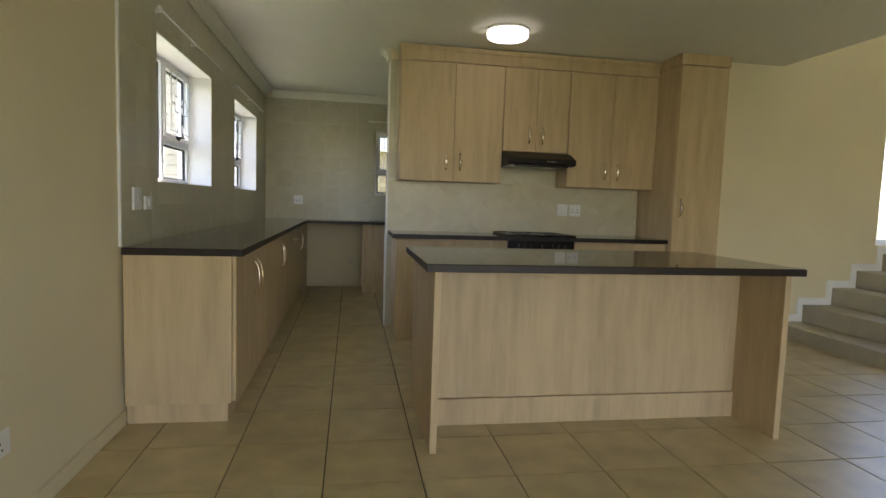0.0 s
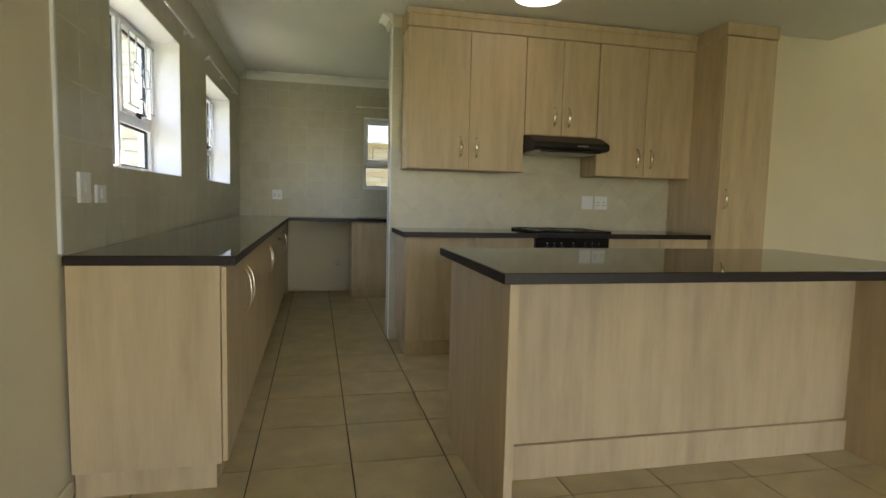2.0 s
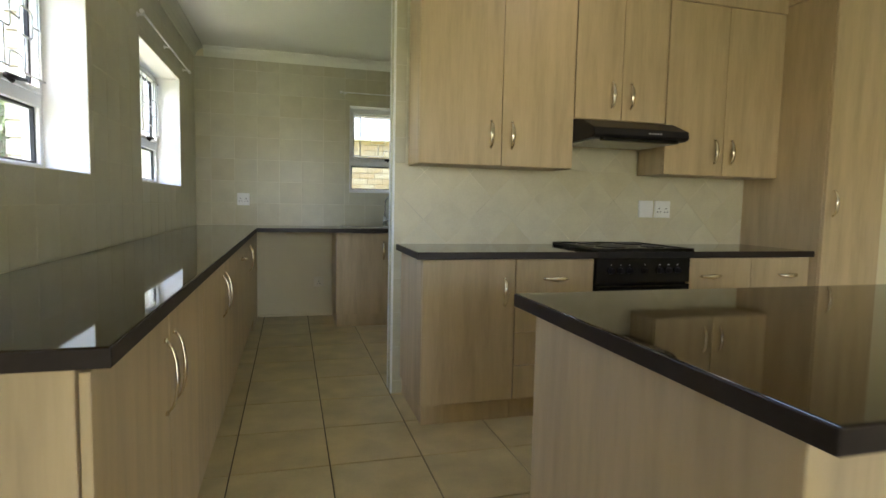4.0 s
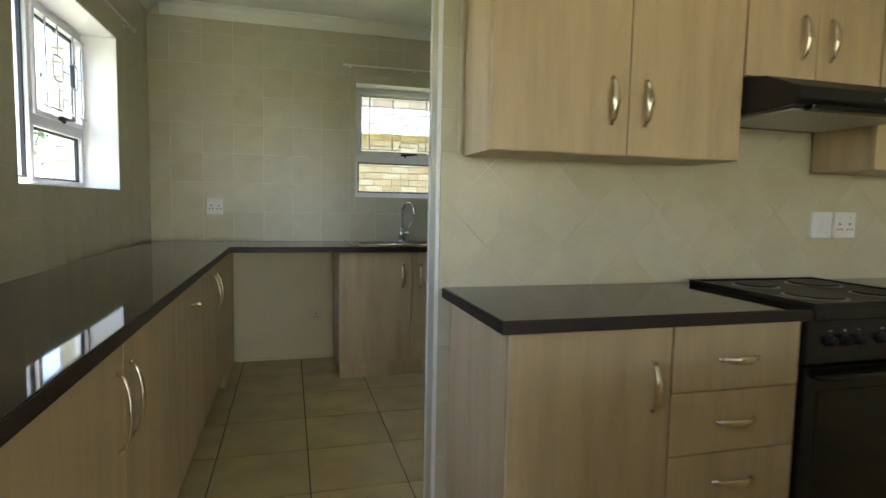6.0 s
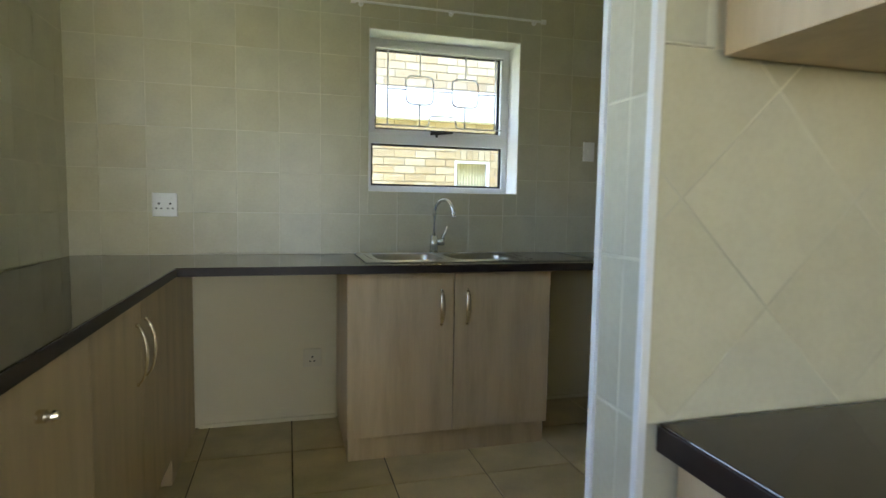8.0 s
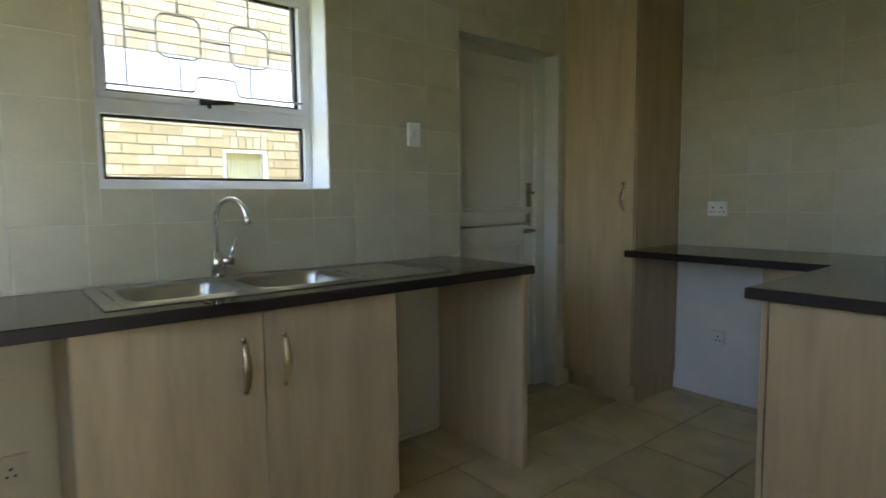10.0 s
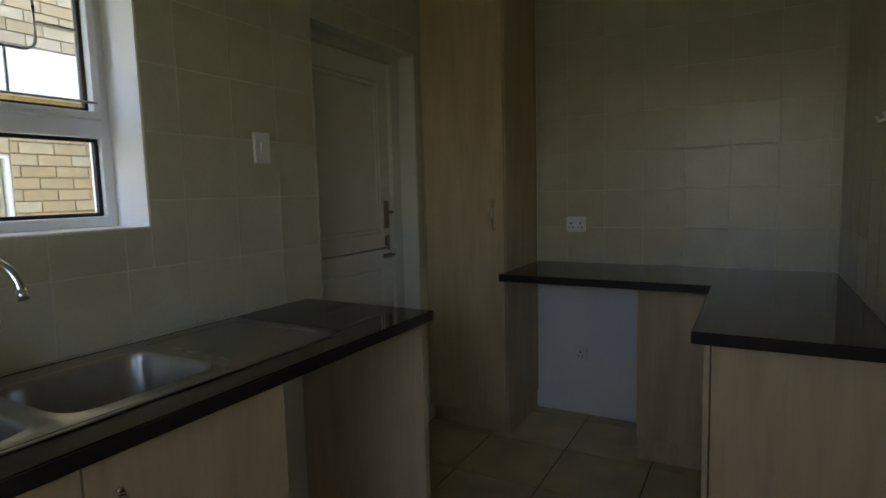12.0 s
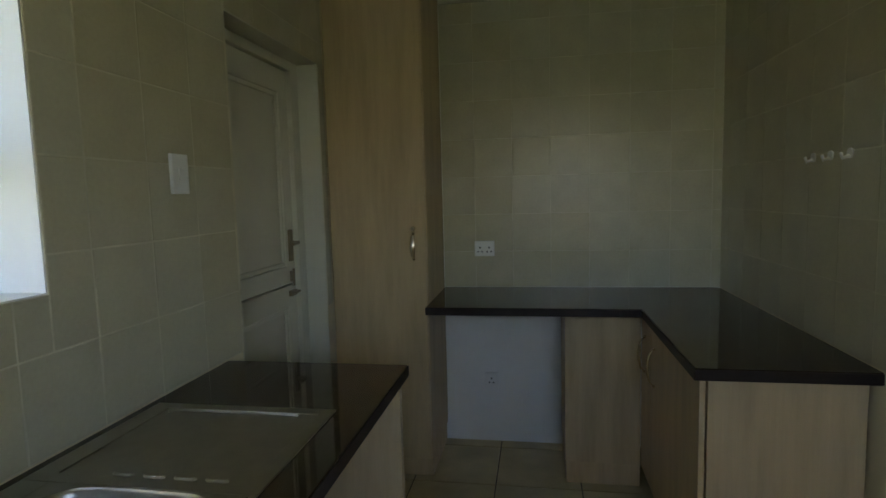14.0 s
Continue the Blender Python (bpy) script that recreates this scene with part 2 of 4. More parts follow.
def grid_solid(us, vs, gone, place, w0, w1):
    """A welded slab over the grid us x vs, without the cells for which gone(u, v) holds; place(u, v, w) gives the point."""
    bm = bmesh.new()
    pts = {}

    def p(i, j, k):
        if (i, j, k) not in pts:
            pts[i, j, k] = bm.verts.new(place(us[i], vs[j], (w0, w1)[k]))
        return pts[i, j, k]

    nu, nv = len(us) - 1, len(vs) - 1
    on = {(i, j) for i in range(nu) for j in range(nv) if not gone((us[i] + us[i + 1]) / 2, (vs[j] + vs[j + 1]) / 2)}
    for i, j in on:
        for k in (0, 1):
            bm.faces.new([p(i, j, k), p(i + 1, j, k), p(i + 1, j + 1, k), p(i, j + 1, k)])
        for di, dj, a, b in ((-1, 0, (i, j), (i, j + 1)), (1, 0, (i + 1, j), (i + 1, j + 1)), (0, -1, (i, j), (i + 1, j)), (0, 1, (i, j + 1), (i + 1, j + 1))):
            if (i + di, j + dj) not in on:
                bm.faces.new([p(*a, 0), p(*b, 0), p(*b, 1), p(*a, 1)])
    return bm


def wall_x(x0, x1, us, vs, holes):
    """A wall across x from x0 to x1, spanning y (us) and z (vs)."""
    return panel_wall(us, vs, holes, lambda u, v, w: (w, u, v), x0, x1)


def wall_y(y0, y1, us, vs, holes):
    return panel_wall(us, vs, holes, lambda u, v, w: (u, w, v), y0, y1)


def panel_wall(us, vs, holes, place, w0, w1):
    uu, vv = sorted({*us, *(a for h in holes for a in h[:2])}), sorted({*vs, *(a for h in holes for a in h[2:])})
    return grid_solid(uu, vv, lambda u, v: any(a < u < b and c < v < d for a, b, c, d in holes), place, w0, w1)


def tube(bm, pts, r, n=8, flat=1.0, up=(0, 0, 1)):
    """A round (or flattened) bar along pts, closed at both ends."""
    rings = []
    for i, p in enumerate(pts):
        p = Vector(p)
        a, b = Vector(pts[max(i - 1, 0)]), Vector(pts[min(i + 1, len(pts) - 1)])
        d = (b - a).normalized()
        s = d.cross(Vector(up))
        s = s.normalized() if s.length > 1e-4 else d.cross(Vector((1, 0, 0))).normalized()
        t = s.cross(d).normalized()
        rr = r[i] if isinstance(r, (list, tuple)) else r
        rings.append([bm.verts.new(p + s * math.cos(k * math.tau / n) * rr + t * math.sin(k * math.tau / n) * rr * flat) for k in range(n)])
    for r0, r1 in zip(rings, rings[1:]):
        for k in range(n):
            bm.faces.new([r0[k], r0[(k + 1) % n], r1[(k + 1) % n], r1[k]])
    bm.faces.new(rings[0])
    bm.faces.new(rings[-1])
    return bm


def disc(bm, c, axis, r, h, n=20, top=None):
    """A short cylinder from c along axis ('x', 'y', 'z' with sign in h)."""
    k = "xyz".index(axis)
    o = [i for i in range(3) if i != k]
    rings = []
    for hh, rr in ((0, r), (h, top if top is not None else r)):
        ring = []
        for i in range(n):
            v = [0, 0, 0]
            v[o[0]], v[o[1]], v[k] = rr * math.cos(i * math.tau / n), rr * math.sin(i * math.tau / n), hh
            ring.append(bm.verts.new([a + b for a, b in zip(c, v)]))
        rings.append(ring)
    for i in range(n):
        bm.faces.new([rings[0][i], rings[0][(i + 1) % n], rings[1][(i + 1) % n], rings[1][i]])
    bm.faces.new(rings[0])
    bm.faces.new(rings[1])
    return bm


def bow_handle(parent, c, out, along, length=0.135):
    """A flat bowed pull: c on the door's face, out the face's normal, along the way of the bar."""
    c, out, along = Vector(c), Vector(out), Vector(along)
    pts, rad = [], []
    for i in range(13):
        s = i / 12 * 2 - 1
        pts.append(c + along * (s * length / 2) + out * (0.004 + 0.026 * (1 - s ** 2) ** 0.6))
        rad.append(0.0072 + 0.0073 * (1 - abs(s)))
    bm = bmesh.new()
    tube(bm, pts, rad, 8, 0.38, out)
    for s in (-1, 1):
        e = c + along * (s * length / 2)
        tube(bm, [e - out * 0.001, e + out * 0.007], 0.0062, 8, 1.0, along)
    return part("handle", bm, NICKEL, parent, "bowed satin nickel pull", True)


CEIL_Z = 2.53
YB, XF, YP, YS = 7.07, 4.384, 4.66, 5.11

# ---- setting ----
WX = [(2.97, 4.235), (5.115, 6.355)]
WZ = (1.235, 2.085)
wall_w = part("wall_west", wall_x(-0.25, 0, [-4.2, 2.43, YB + 0.28], [0, 2.9], [(a, b, *WZ) for a, b in WX]), PAINT, None)
tagged(wall_w, "cream painted wall, tiled beige beyond the worktop", "wall", kind="structure")
SINKWIN = (1.422, 2.284, 1.235, 2.09)
DOORHOLE = (3.035, 3.825, 0.0, 2.045)
wall_n = part("wall_north", wall_y(YB, YB + 0.28, [0, XF], [0, 2.9], [SINKWIN, DOORHOLE]), PAINT, None)
tagged(wall_n, "scullery wall with window and stable door, beige tiles", "wall", kind="structure")
wall_e = part("wall_east", boxes((XF, XF + 0.22, YP + 0.02, YB + 0.28, 0, 2.9)), REVEAL, None)
tagged(wall_e, "scullery end wall, beige tiles above the worktop", "wall", kind="structure")
pbm = grid_solid([1.44, 2.7, XF, 4.41], [YP, 4.765, YS], lambda u, v: (u < 2.7 and v > 4.765) or (u > XF and v > 4.765),
                 lambda u, v, w: (u, v, w), 0, 2.9)
wall_p = part("wall_partition", pbm, PAINT, None)
tagged(wall_p, "partition between kitchen and scullery, tiled end", "wall", kind="structure")
# only the left edge is in view; the rest is enlarged for more light
STAIRWIN = (6.22, 8.6, 0.89, 4.4)
wall_st = part("wall_stair", wall_y(4.2, 4.42, [4.41, 9.0], [0, 5.2], [STAIRWIN]), PAINT, None)
tagged(wall_st, "cream painted stairwell wall with a window", "wall", kind="structure")
wall_r = part("wall_return", boxes((4.41, 4.6, 4.42, YP + 0.02, 0, 2.9)), PAINT, None)
tagged(wall_r, "cream painted return beside the tall cupboard", "wall", kind="structure")
# opening in the unseen wall is made up, to hold the fill lamp
wall_s = part("wall_south", wall_y(-4.42, -4.2, [-0.25, 9.0], [0, 5.2], [(0.4, 5.0, 0.0, 2.2)]), PAINT, None)
tagged(wall_s, "plain cream living room wall with an added, unseen opening", "wall", kind="structure")
wall_far = part("wall_far_east", boxes((9.0, 9.2, -4.42, 4.42, 0, 5.2)), PAINT, None)
tagged(wall_far, "plain cream living room wall", "wall", kind="structure")

cbm = grid_solid([-0.25, 5.04, 9.0], [-4.2, 2.6, YB + 0.28], lambda u, v: u > 5.04 and v > 2.6, lambda u, v, w: (u, v, w), CEIL_Z, CEIL_Z + 0.2)
ceiling = part("ceiling", cbm, CEIL, None)
tagged(ceiling, "plain off-white painted ceiling with cove cornice", "ceiling", kind="structure")
upper = part("ceiling_stairwell", boxes((5.04, 9.2, 2.6, 4.42, 5.2, 5.4)), CEIL, None)
tagged(upper, "plain ceiling high over the stairwell", "ceiling", kind="structure")
well = part("wall_stairwell_upper", boxes((4.9, 5.04, 2.46, 4.2, CEIL_Z + 0.2, 5.2), (5.04, 9.0, 2.46, 2.6, CEIL_Z + 0.2, 5.2)), PAINT, None)
tagged(well, "plain cream wall round the upper stairwell", "wall", kind="structure")


def cornice(p0, p1, inward, name="cornice"):
    """Cove moulding from p0 to p1 under the ceiling; inward points into the room."""
    prof = [(0, 0), (0, -0.085), (0.012, -0.085), (0.016, -0.072), (0.03, -0.04), (0.055, -0.018), (0.078, -0.012), (0.082, 0)]
    bm = bmesh.new()
    a, b, n = Vector((*p0, CEIL_Z)), Vector((*p1, CEIL_Z)), Vector((*inward, 0))
    rows = [[bm.verts.new(e + n * u + Vector((0, 0, v - 0.0005))) for u, v in prof] for e in (a, b)]
    k = len(prof)
    for i in range(k):
        bm.faces.new([rows[0][i], rows[0][(i + 1) % k], rows[1][(i + 1) % k], rows[1][i]])
    bm.faces.new(rows[0])
    bm.faces.new(rows[1])
    return tagged(part(name, bm, CEIL, None), "off-white cove cornice below the ceiling", "cornice", kind="structure")


cornice((0.007, -4.2), (0.007, YB), (1, 0))
cornice((0.09, YB - 0.007), (3.875, YB - 0.007), (0, -1))
cornice((XF - 0.007, YS + 0.08), (XF - 0.007, 6.58), (-1, 0))
cornice((2.7, YS + 0.007), (XF - 0.09, YS + 0.007), (0, 1))
cornice((1.44, 4.772), (2.7, 4.772), (0, 1))
cornice((1.433, 4.60), (1.433, 4.83), (-1, 0))

# floor: dark joint bed with single tiles on it
floor = part("floor", boxes((-0.25, 9.2, -4.42, YB + 0.28, -0.15, -0.006)), FLOORGROUT, None)
tagged(floor, "glossy cream mottled ceramic floor tiles, dark joints", "floor", kind="structure")

# skirtings
def skirting(x0, x1, y0, y1, h=0.075):
    ob = part("baseboard", boxes((x0, x1, y0, y1, 0, h)), PAINT, None, bevel=0.004)
    return tagged(ob, "low cream painted skirting along the wall", "baseboard", kind="structure")


skirting(0, 0.014, -4.2, 2.44)
skirting(0.56, 1.25, YB - 0.014, YB, 0.022)
skirting(2.23, 2.865, YB - 0.014, YB, 0.022)
skirting(4.41, 5.17, 4.186, 4.2)

# tile edge trim on the west wall
trim = part("trim", boxes((0, 0.012, 2.418, 2.432, 0.905, 2.445)), WHITE, None)
tagged(trim, "thin white vertical tile edge trim", "trim", kind="structure")
trim2 = part("trim", boxes((1.430, 1.442, YP - 0.008, YP + 0.004, 0.0, 2.445)), WHITE, None)
tagged(trim2, "thin white tile trim on the partition corner", "trim", kind="structure")
trim3 = part("trim", boxes((1.430, 1.442, 4.760, 4.772, 0.0, 2.445)), WHITE, None)
tagged(trim3, "thin white tile trim on the partition corner", "trim", kind="structure")


# windows
def bar_pattern(bm, P, w, h, r=0.004):
    """Burglar bars: outer frame lines, two rounded squares with ties, and a raised step below."""
    def line(a, b):
        tube(bm, [P(*a), P(*b)], r, 6)

    def rounded(cx, cz, s):
        pts, q = [], s * 0.22
        for sx, sz, a0 in ((1, 1, 0), (-1, 1, 90), (-1, -1, 180), (1, -1, 270)):
            for k in range(5):
                a = radians(a0 + 22.5 * k)
                pts.append(P(cx + sx * (s / 2 - q) + q * math.cos(a), cz + sz * (s / 2 - q) + q * math.sin(a)))
        tube(bm, pts + pts[:1], r, 6)

    x0, x1 = w * 0.09, w * 0.94
    z0, z1 = h * 0.05, h * 0.97
    s = w * 0.21
    c1, c2, cz = w * 0.335, w * 0.695, h * 0.50
    line((x0, z0), (x0, z1)), line((x1, z0), (x1, z1))
    line((0, z0), (c1 + 0.06 * w, z0)), line((c2 - 0.06 * w, z0), (w, z0)), line((0, z1), (w, z1))
    for c in (c1, c2):
        rounded(c, cz, s)
        line((c, cz + s / 2), (c, z1)), line((c, z0), (c, cz - s / 2))
    line((x0, cz), (c1 - s / 2, cz)), line((c1 + s / 2, cz), (c2 - s / 2, cz)), line((c2 + s / 2, cz), (x1, cz))
    a, b, zt = c1 + 0.075 * w, c2 - 0.075 * w, h * 0.19
    q, pts = 0.022, []
    pts += [P(c1 + 0.05 * w, z0), P(a - q, z0), P(a - 0.3 * q, z0 + 0.3 * q), P(a, z0 + q), P(a, zt - q), P(a + 0.3 * q, zt - 0.3 * q), P(a + q, zt)]
    pts += [P(b - q, zt), P(b - 0.3 * q, zt - 0.3 * q), P(b, zt - q), P(b, z0 + q), P(b + 0.3 * q, z0 + 0.3 * q), P(b + q, z0), P(c2 - 0.05 * w, z0)]
    tube(bm, pts, r, 6)


def window(name, u0, u1, z0, z1, place, wf, depth, label, split=None, outer=0.25):
    """place(u, z, w): w runs from the inner wall face outwards. A top-hung vent with bars over a fixed light; with split also a fixed side light."""
    c = place((u0 + u1) / 2, z0, wf)
    th = thing(name, c, label, "window", kind="structure")
    t = 0.004
    rb = grid_solid([u0, u0 + t, u1 - t, u1], [z0, z0 + t, z1 - t, z1], lambda u, v: u0 + t < u < u1 - t and z0 + t < v < z1 - t, place, -0.003, outer)
    part("reveal", rb, REVEAL, th, "white plastered reveal")
    e = 0.037
    us = sorted({u0 + t, u0 + e, u1 - e, u1 - t} | ({split - 0.021, split + 0.021} if split else set()))
    zt0, zt1 = z0 + 0.275, z0 + 0.335
    zs = [z0 + t, z0 + e, zt0, zt1, z1 - e, z1 - t]

    def gone(u, v):
        if split and u0 + e < u < split - 0.021:
            return z0 + e < v < z1 - e
        lo = split + 0.021 if split else u0 + e
        return lo < u < u1 - e and (z0 + e < v < zt0 or zt1 < v < z1 - e)

    part("window_frame", grid_solid(us, zs, gone, place, wf - 0.03, wf + 0.03), FRAMEWHITE, th, "white frame", bevel=0.004)
    lo = split + 0.021 if split else u0 + e
    lights = [(lo, u1 - e, z0 + e, zt0, 0), (lo, u1 - e, zt1, z1 - e, 1)]
    if split:
        lights.append((u0 + e, split - 0.021, z0 + e, z1 - e, 0))
    for a, b, c0, c1, vent in lights:
        holder = th
        if vent:
            s = 0.019
            holder = part("sash", grid_solid([a - 0.006, a + s, b - s, b + 0.006], [c0 - 0.006, c0 + s, c1 - s, c1 + 0.006],
                          lambda u, v: a + s < u < b - s and c0 + s < v < c1 - s, place, wf - 0.042, wf + 0.01), FRAMEWHITE, th, "white top-hung sash", bevel=0.004)
            a, b, c0, c1 = a + s, b - s, c0 + s, c1 - s
        g = 0.011
        part("gasket", grid_solid([a, a + g, b - g, b], [c0, c0 + g, c1 - g, c1], lambda u, v: a + g < u < b - g and c0 + g < v < c1 - g,
             place, wf - 0.012, wf + 0.004), GASKET, holder, "black glazing seal")
        pane = part("pane", grid_solid([a, b], [c0, c1], lambda u, v: False, place, wf - 0.003, wf + 0.001), GLASS, holder)
        pane.visible_shadow = False
        if vent:
            bm = bmesh.new()
            bar_pattern(bm, lambda u, z: place(a + u, c0 + z, wf - 0.062), b - a, c1 - c0)
            part("burglar_bars", bm, BARS, th, "thin pale grey steel burglar bars", True)
            um = (a + b) / 2 - 0.01
            bm = bmesh.new()
            tube(bm, [place(um - 0.045, c0 - 0.012, wf - 0.052), place(um + 0.085, c0 - 0.005, wf - 0.064)], [0.012, 0.007], 8)
            tube(bm, [place(um - 0.01, c0 - 0.012, wf - 0.04), place(um - 0.01, c0 - 0.03, wf - 0.062)], 0.008, 8)
            part("handle", bm, BLACKMATT, holder, "black window catch", True)
    return th


window("window_1", *WX[0], *WZ, lambda u, z, w: (-w, u, z), 0.20, 0.06, "white framed window with burglar bars over the worktop", split=3.62)
window("window_2", *WX[1], *WZ, lambda u, z, w: (-w, u, z), 0.20, 0.06, "white framed window with burglar bars over the worktop", split=5.70)
window("window_3", *SINKWIN, lambda u, z, w: (u, YB + w, z), 0.185, 0.06, "white framed window with burglar bars above the sink", outer=0.28)
th = thing("window_4", ((STAIRWIN[0] + STAIRWIN[1]) / 2, 4.35, 0.89), "white framed stairwell window, enlarged out of view, lit by an added lamp", "window", kind="structure")
a, b, c, d = STAIRWIN
part("reveal", grid_solid([a, a + 0.004, b - 0.004, b], [c, c + 0.004, d - 0.004, d], lambda u, v: a + 0.004 < u < b - 0.004 and c + 0.004 < v < d - 0.004,
     lambda u, v, w: (u, w, v), 4.197, 4.42), REVEAL, th)
part("window_frame", grid_solid([a + 0.004, a + 0.05, b - 0.05, b - 0.004], [c + 0.004, c + 0.05, d - 0.05, d - 0.004], lambda u, v: a + 0.05 < u < b - 0.05 and c + 0.05 < v < d - 0.05,
     lambda u, v, w: (u, w, v), 4.33, 4.39), FRAMEWHITE, th)
pane = part("pane", boxes((a + 0.05, b - 0.05, 4.358, 4.362, c + 0.05, d - 0.05)), GLASS, th)
pane.visible_shadow = False

# stable door in the scullery
dr = thing("door_1", (3.39, 7.21, 0), "white painted wooden stable door, closed, in a recess", "door", kind="structure")
x0, x1, xr, zt = 3.035, 3.775, 3.825, 2.045
part("lining", grid_solid([x0, x0 + 0.004, xr - 0.004, xr], [0, zt - 0.004, zt], lambda u, v: x0 + 0.004 < u < xr - 0.004 and v < zt - 0.004,
     lambda u, v, w: (u, w, v), YB - 0.003, 7.315), DOORPAINT, dr, "white plastered reveal")
part("door_frame", grid_solid([x0 + 0.004, x0 + 0.035, x1 - 0.035, xr - 0.004], [0, zt - 0.045, zt - 0.004], lambda u, v: x0 + 0.035 < u < x1 - 0.035 and v < zt - 0.045,
     lambda u, v, w: (u, w, v), 7.165, 7.25), DOORPAINT, dr, "white timber frame", bevel=0.004)


def leaf(z0, z1, p0, p1, name):
    lx0, lx1 = x0 + 0.037, x1 - 0.037
    a, b = lx0 + 0.09, lx1 - 0.09
    body = part(name, grid_solid([lx0, a, b, lx1], [z0, p0, p1, z1], lambda u, v: a < u < b and p0 < v < p1, lambda u, v, w: (u, w, v), 7.185, 7.225), DOORPAINT, dr, bevel=0.005)
    part("panel", boxes((a - 0.002, b + 0.002, 7.198, 7.212, p0 - 0.002, p1 + 0.002)), DOORPAINT, body)
    m = 0.02
    part("moulding", grid_solid([a, a + m, b - m, b], [p0, p0 + m, p1 - m, p1], lambda u, v: a + m < u < b - m and p0 + m < v < p1 - m,
         lambda u, v, w: (u, w, v), 7.189, 7.2), DOORPAINT, body, bevel=0.004)
    return body


# hidden strip added behind the leaf gap to block outside light
part("meeting_rail", boxes((3.075, 3.735, 7.2255, 7.24, 0.99, 1.07)), DOORPAINT, dr)
part("threshold", boxes((3.039, 3.821, YB + 0.001, 7.31, -0.006, 0.010)), STEP, dr, "tiled threshold")
lo_leaf = leaf(0.012, 1.025, 0.2, 0.925, "lower_leaf")
up_leaf = leaf(1.031, 1.997, 1.115, 1.89, "upper_leaf")
bm = boxes((3.672, 3.706, 7.176, 7.186, 1.135, 1.28))
tube(bm, [(3.69, 7.18, 1.22), (3.69, 7.14, 1.22)], 0.009, 10)
tube(bm, [(3.69, 7.142, 1.22), (3.62, 7.136, 1.218)], 0.008, 10)
part("door_handle", bm, BRONZE, up_leaf, "bronze lever on a long plate")
bm = boxes((3.675, 3.70, 7.178, 7.186, 1.04, 1.09))
tube(bm, [(3.688, 7.172, 1.02), (3.688, 7.172, 1.10)], 0.006, 8)
part("bolt", bm, BRONZE, up_leaf, "small bronze bolt")
bm = boxes((3.655, 3.72, 7.172, 7.186, 0.975, 1.0))
tube(bm, [(3.64, 7.168, 0.988), (3.735, 7.168, 0.988)], 0.007, 8)
part("bolt", bm, BRONZE, lo_leaf, "small bronze bolt")

# stairs: solid tiled flight along the stairwell wall
st = thing("staircase", (5.17, 3.6, 0), "tiled stair flight with pale stepped skirting", "staircase", kind="structure")
sx, sz = [5.17, 5.46, 5.77, 6.03], [0.13, 0.295, 0.465, 0.635]
for i in range(4, 13):
    sx.append(sx[-1] + 0.28), sz.append(sz[-1] + 0.172)
sx.append(9.0)
for i, z in enumerate(sz):
    zb = sz[i - 1] if i else 0.0
    part("step", boxes((sx[i], 9.0, 3.05, 4.2, zb if i else 0, z)), STEP, st, bevel=0.008)
    sk = part("skirting", boxes((sx[i] - 0.06, sx[i] - 0.002, 4.188, 4.2, zb, z + 0.07), (sx[i] - 0.002, sx[i + 1] - 0.06, 4.188, 4.2, z, z + 0.07)), REVEAL, st, "pale stepped skirting")


# ---- joinery ----
def front_y(parent, x0, x1, z0, z1, y, side, name="door"):
    """A door or drawer front whose face looks along y (side -1 or 1); y is the face."""
    g = 0.0018
    ya, yb = (y, y + 0.017) if side < 0 else (y - 0.017, y)
    return part(name, boxes((x0 + g, x1 - g, ya, yb, z0 + g, z1 - g)), WOOD, parent, bevel=0.0015)


def front_x(parent, y0, y1, z0, z1, x, side, name="door"):
    g = 0.0018
    xa, xb = (x, x + 0.017) if side < 0 else (x - 0.017, x)
    return part(name, boxes((xa, xb, y0 + g, y1 - g, z0 + g, z1 - g)), WOOD, parent, bevel=0.0015)


PL, BT = 0.11, 0.864
LAB = "pale oak laminate"

# west run, doors look east
XD = 0.546
runs = [(2.44, 3.62, 3.02, 2), (3.62, 4.925, 4.28, 2), (4.925, 5.55, None, 1), (5.55, 6.47, 6.03, 2)]
for i, (ya, yb, ym, n) in enumerate(runs):
    lab = f"{LAB} base cupboard, single lockable door" if n == 1 else f"{LAB} base cupboard with two doors"
    cab = thing("base_cupboard", (0.28, (ya + yb) / 2, 0), lab + " under the dark worktop", "cupboard", "base cupboards along the window wall")
    part("body", boxes((0.016, XD - 0.019, ya + 0.001, yb - 0.001, PL, BT)), WOOD, cab)
    part("plinth", boxes((0.016, XD - 0.045, ya + (0.012 if i == 0 else 0.001), yb - 0.001, 0, PL - 0.002)), WOOD, cab)
    if i == 0:
        part("end_panel", boxes((0.016, XD - 0.022, ya - 0.018, ya, PL - 0.005, BT)), WOOD, cab, bevel=0.0015)
    if n == 2:
        for y0, y1, hy in ((ya - (0.018 if i == 0 else 0), ym, ym - 0.055), (ym, yb, ym + 0.055)):
            d = front_x(cab, y0, y1, PL + 0.004, BT - 0.004, XD, 1)
            bow_handle(d, (XD, hy, 0.68), (1, 0, 0), (0, 0, 1), 0.19)
    else:
        d = front_x(cab, ya, yb, PL + 0.004, BT - 0.004, XD, 1)
        bm = disc(bmesh.new(), (XD, 5.26, 0.755), "x", 0.013, 0.014, 16)
        disc(bm, (XD + 0.014, 5.26, 0.755), "x", 0.007, 0.012, 16)
        disc(bm, (XD + 0.026, 5.26, 0.755), "x", 0.011, 0.010, 16, 0.009)
        part("lock", bm, NICKEL, d, "round nickel cam lock")
cab = thing("corner_filler", (0.55, 6.75, 0), f"{LAB} corner panel beside the appliance space", "panel")
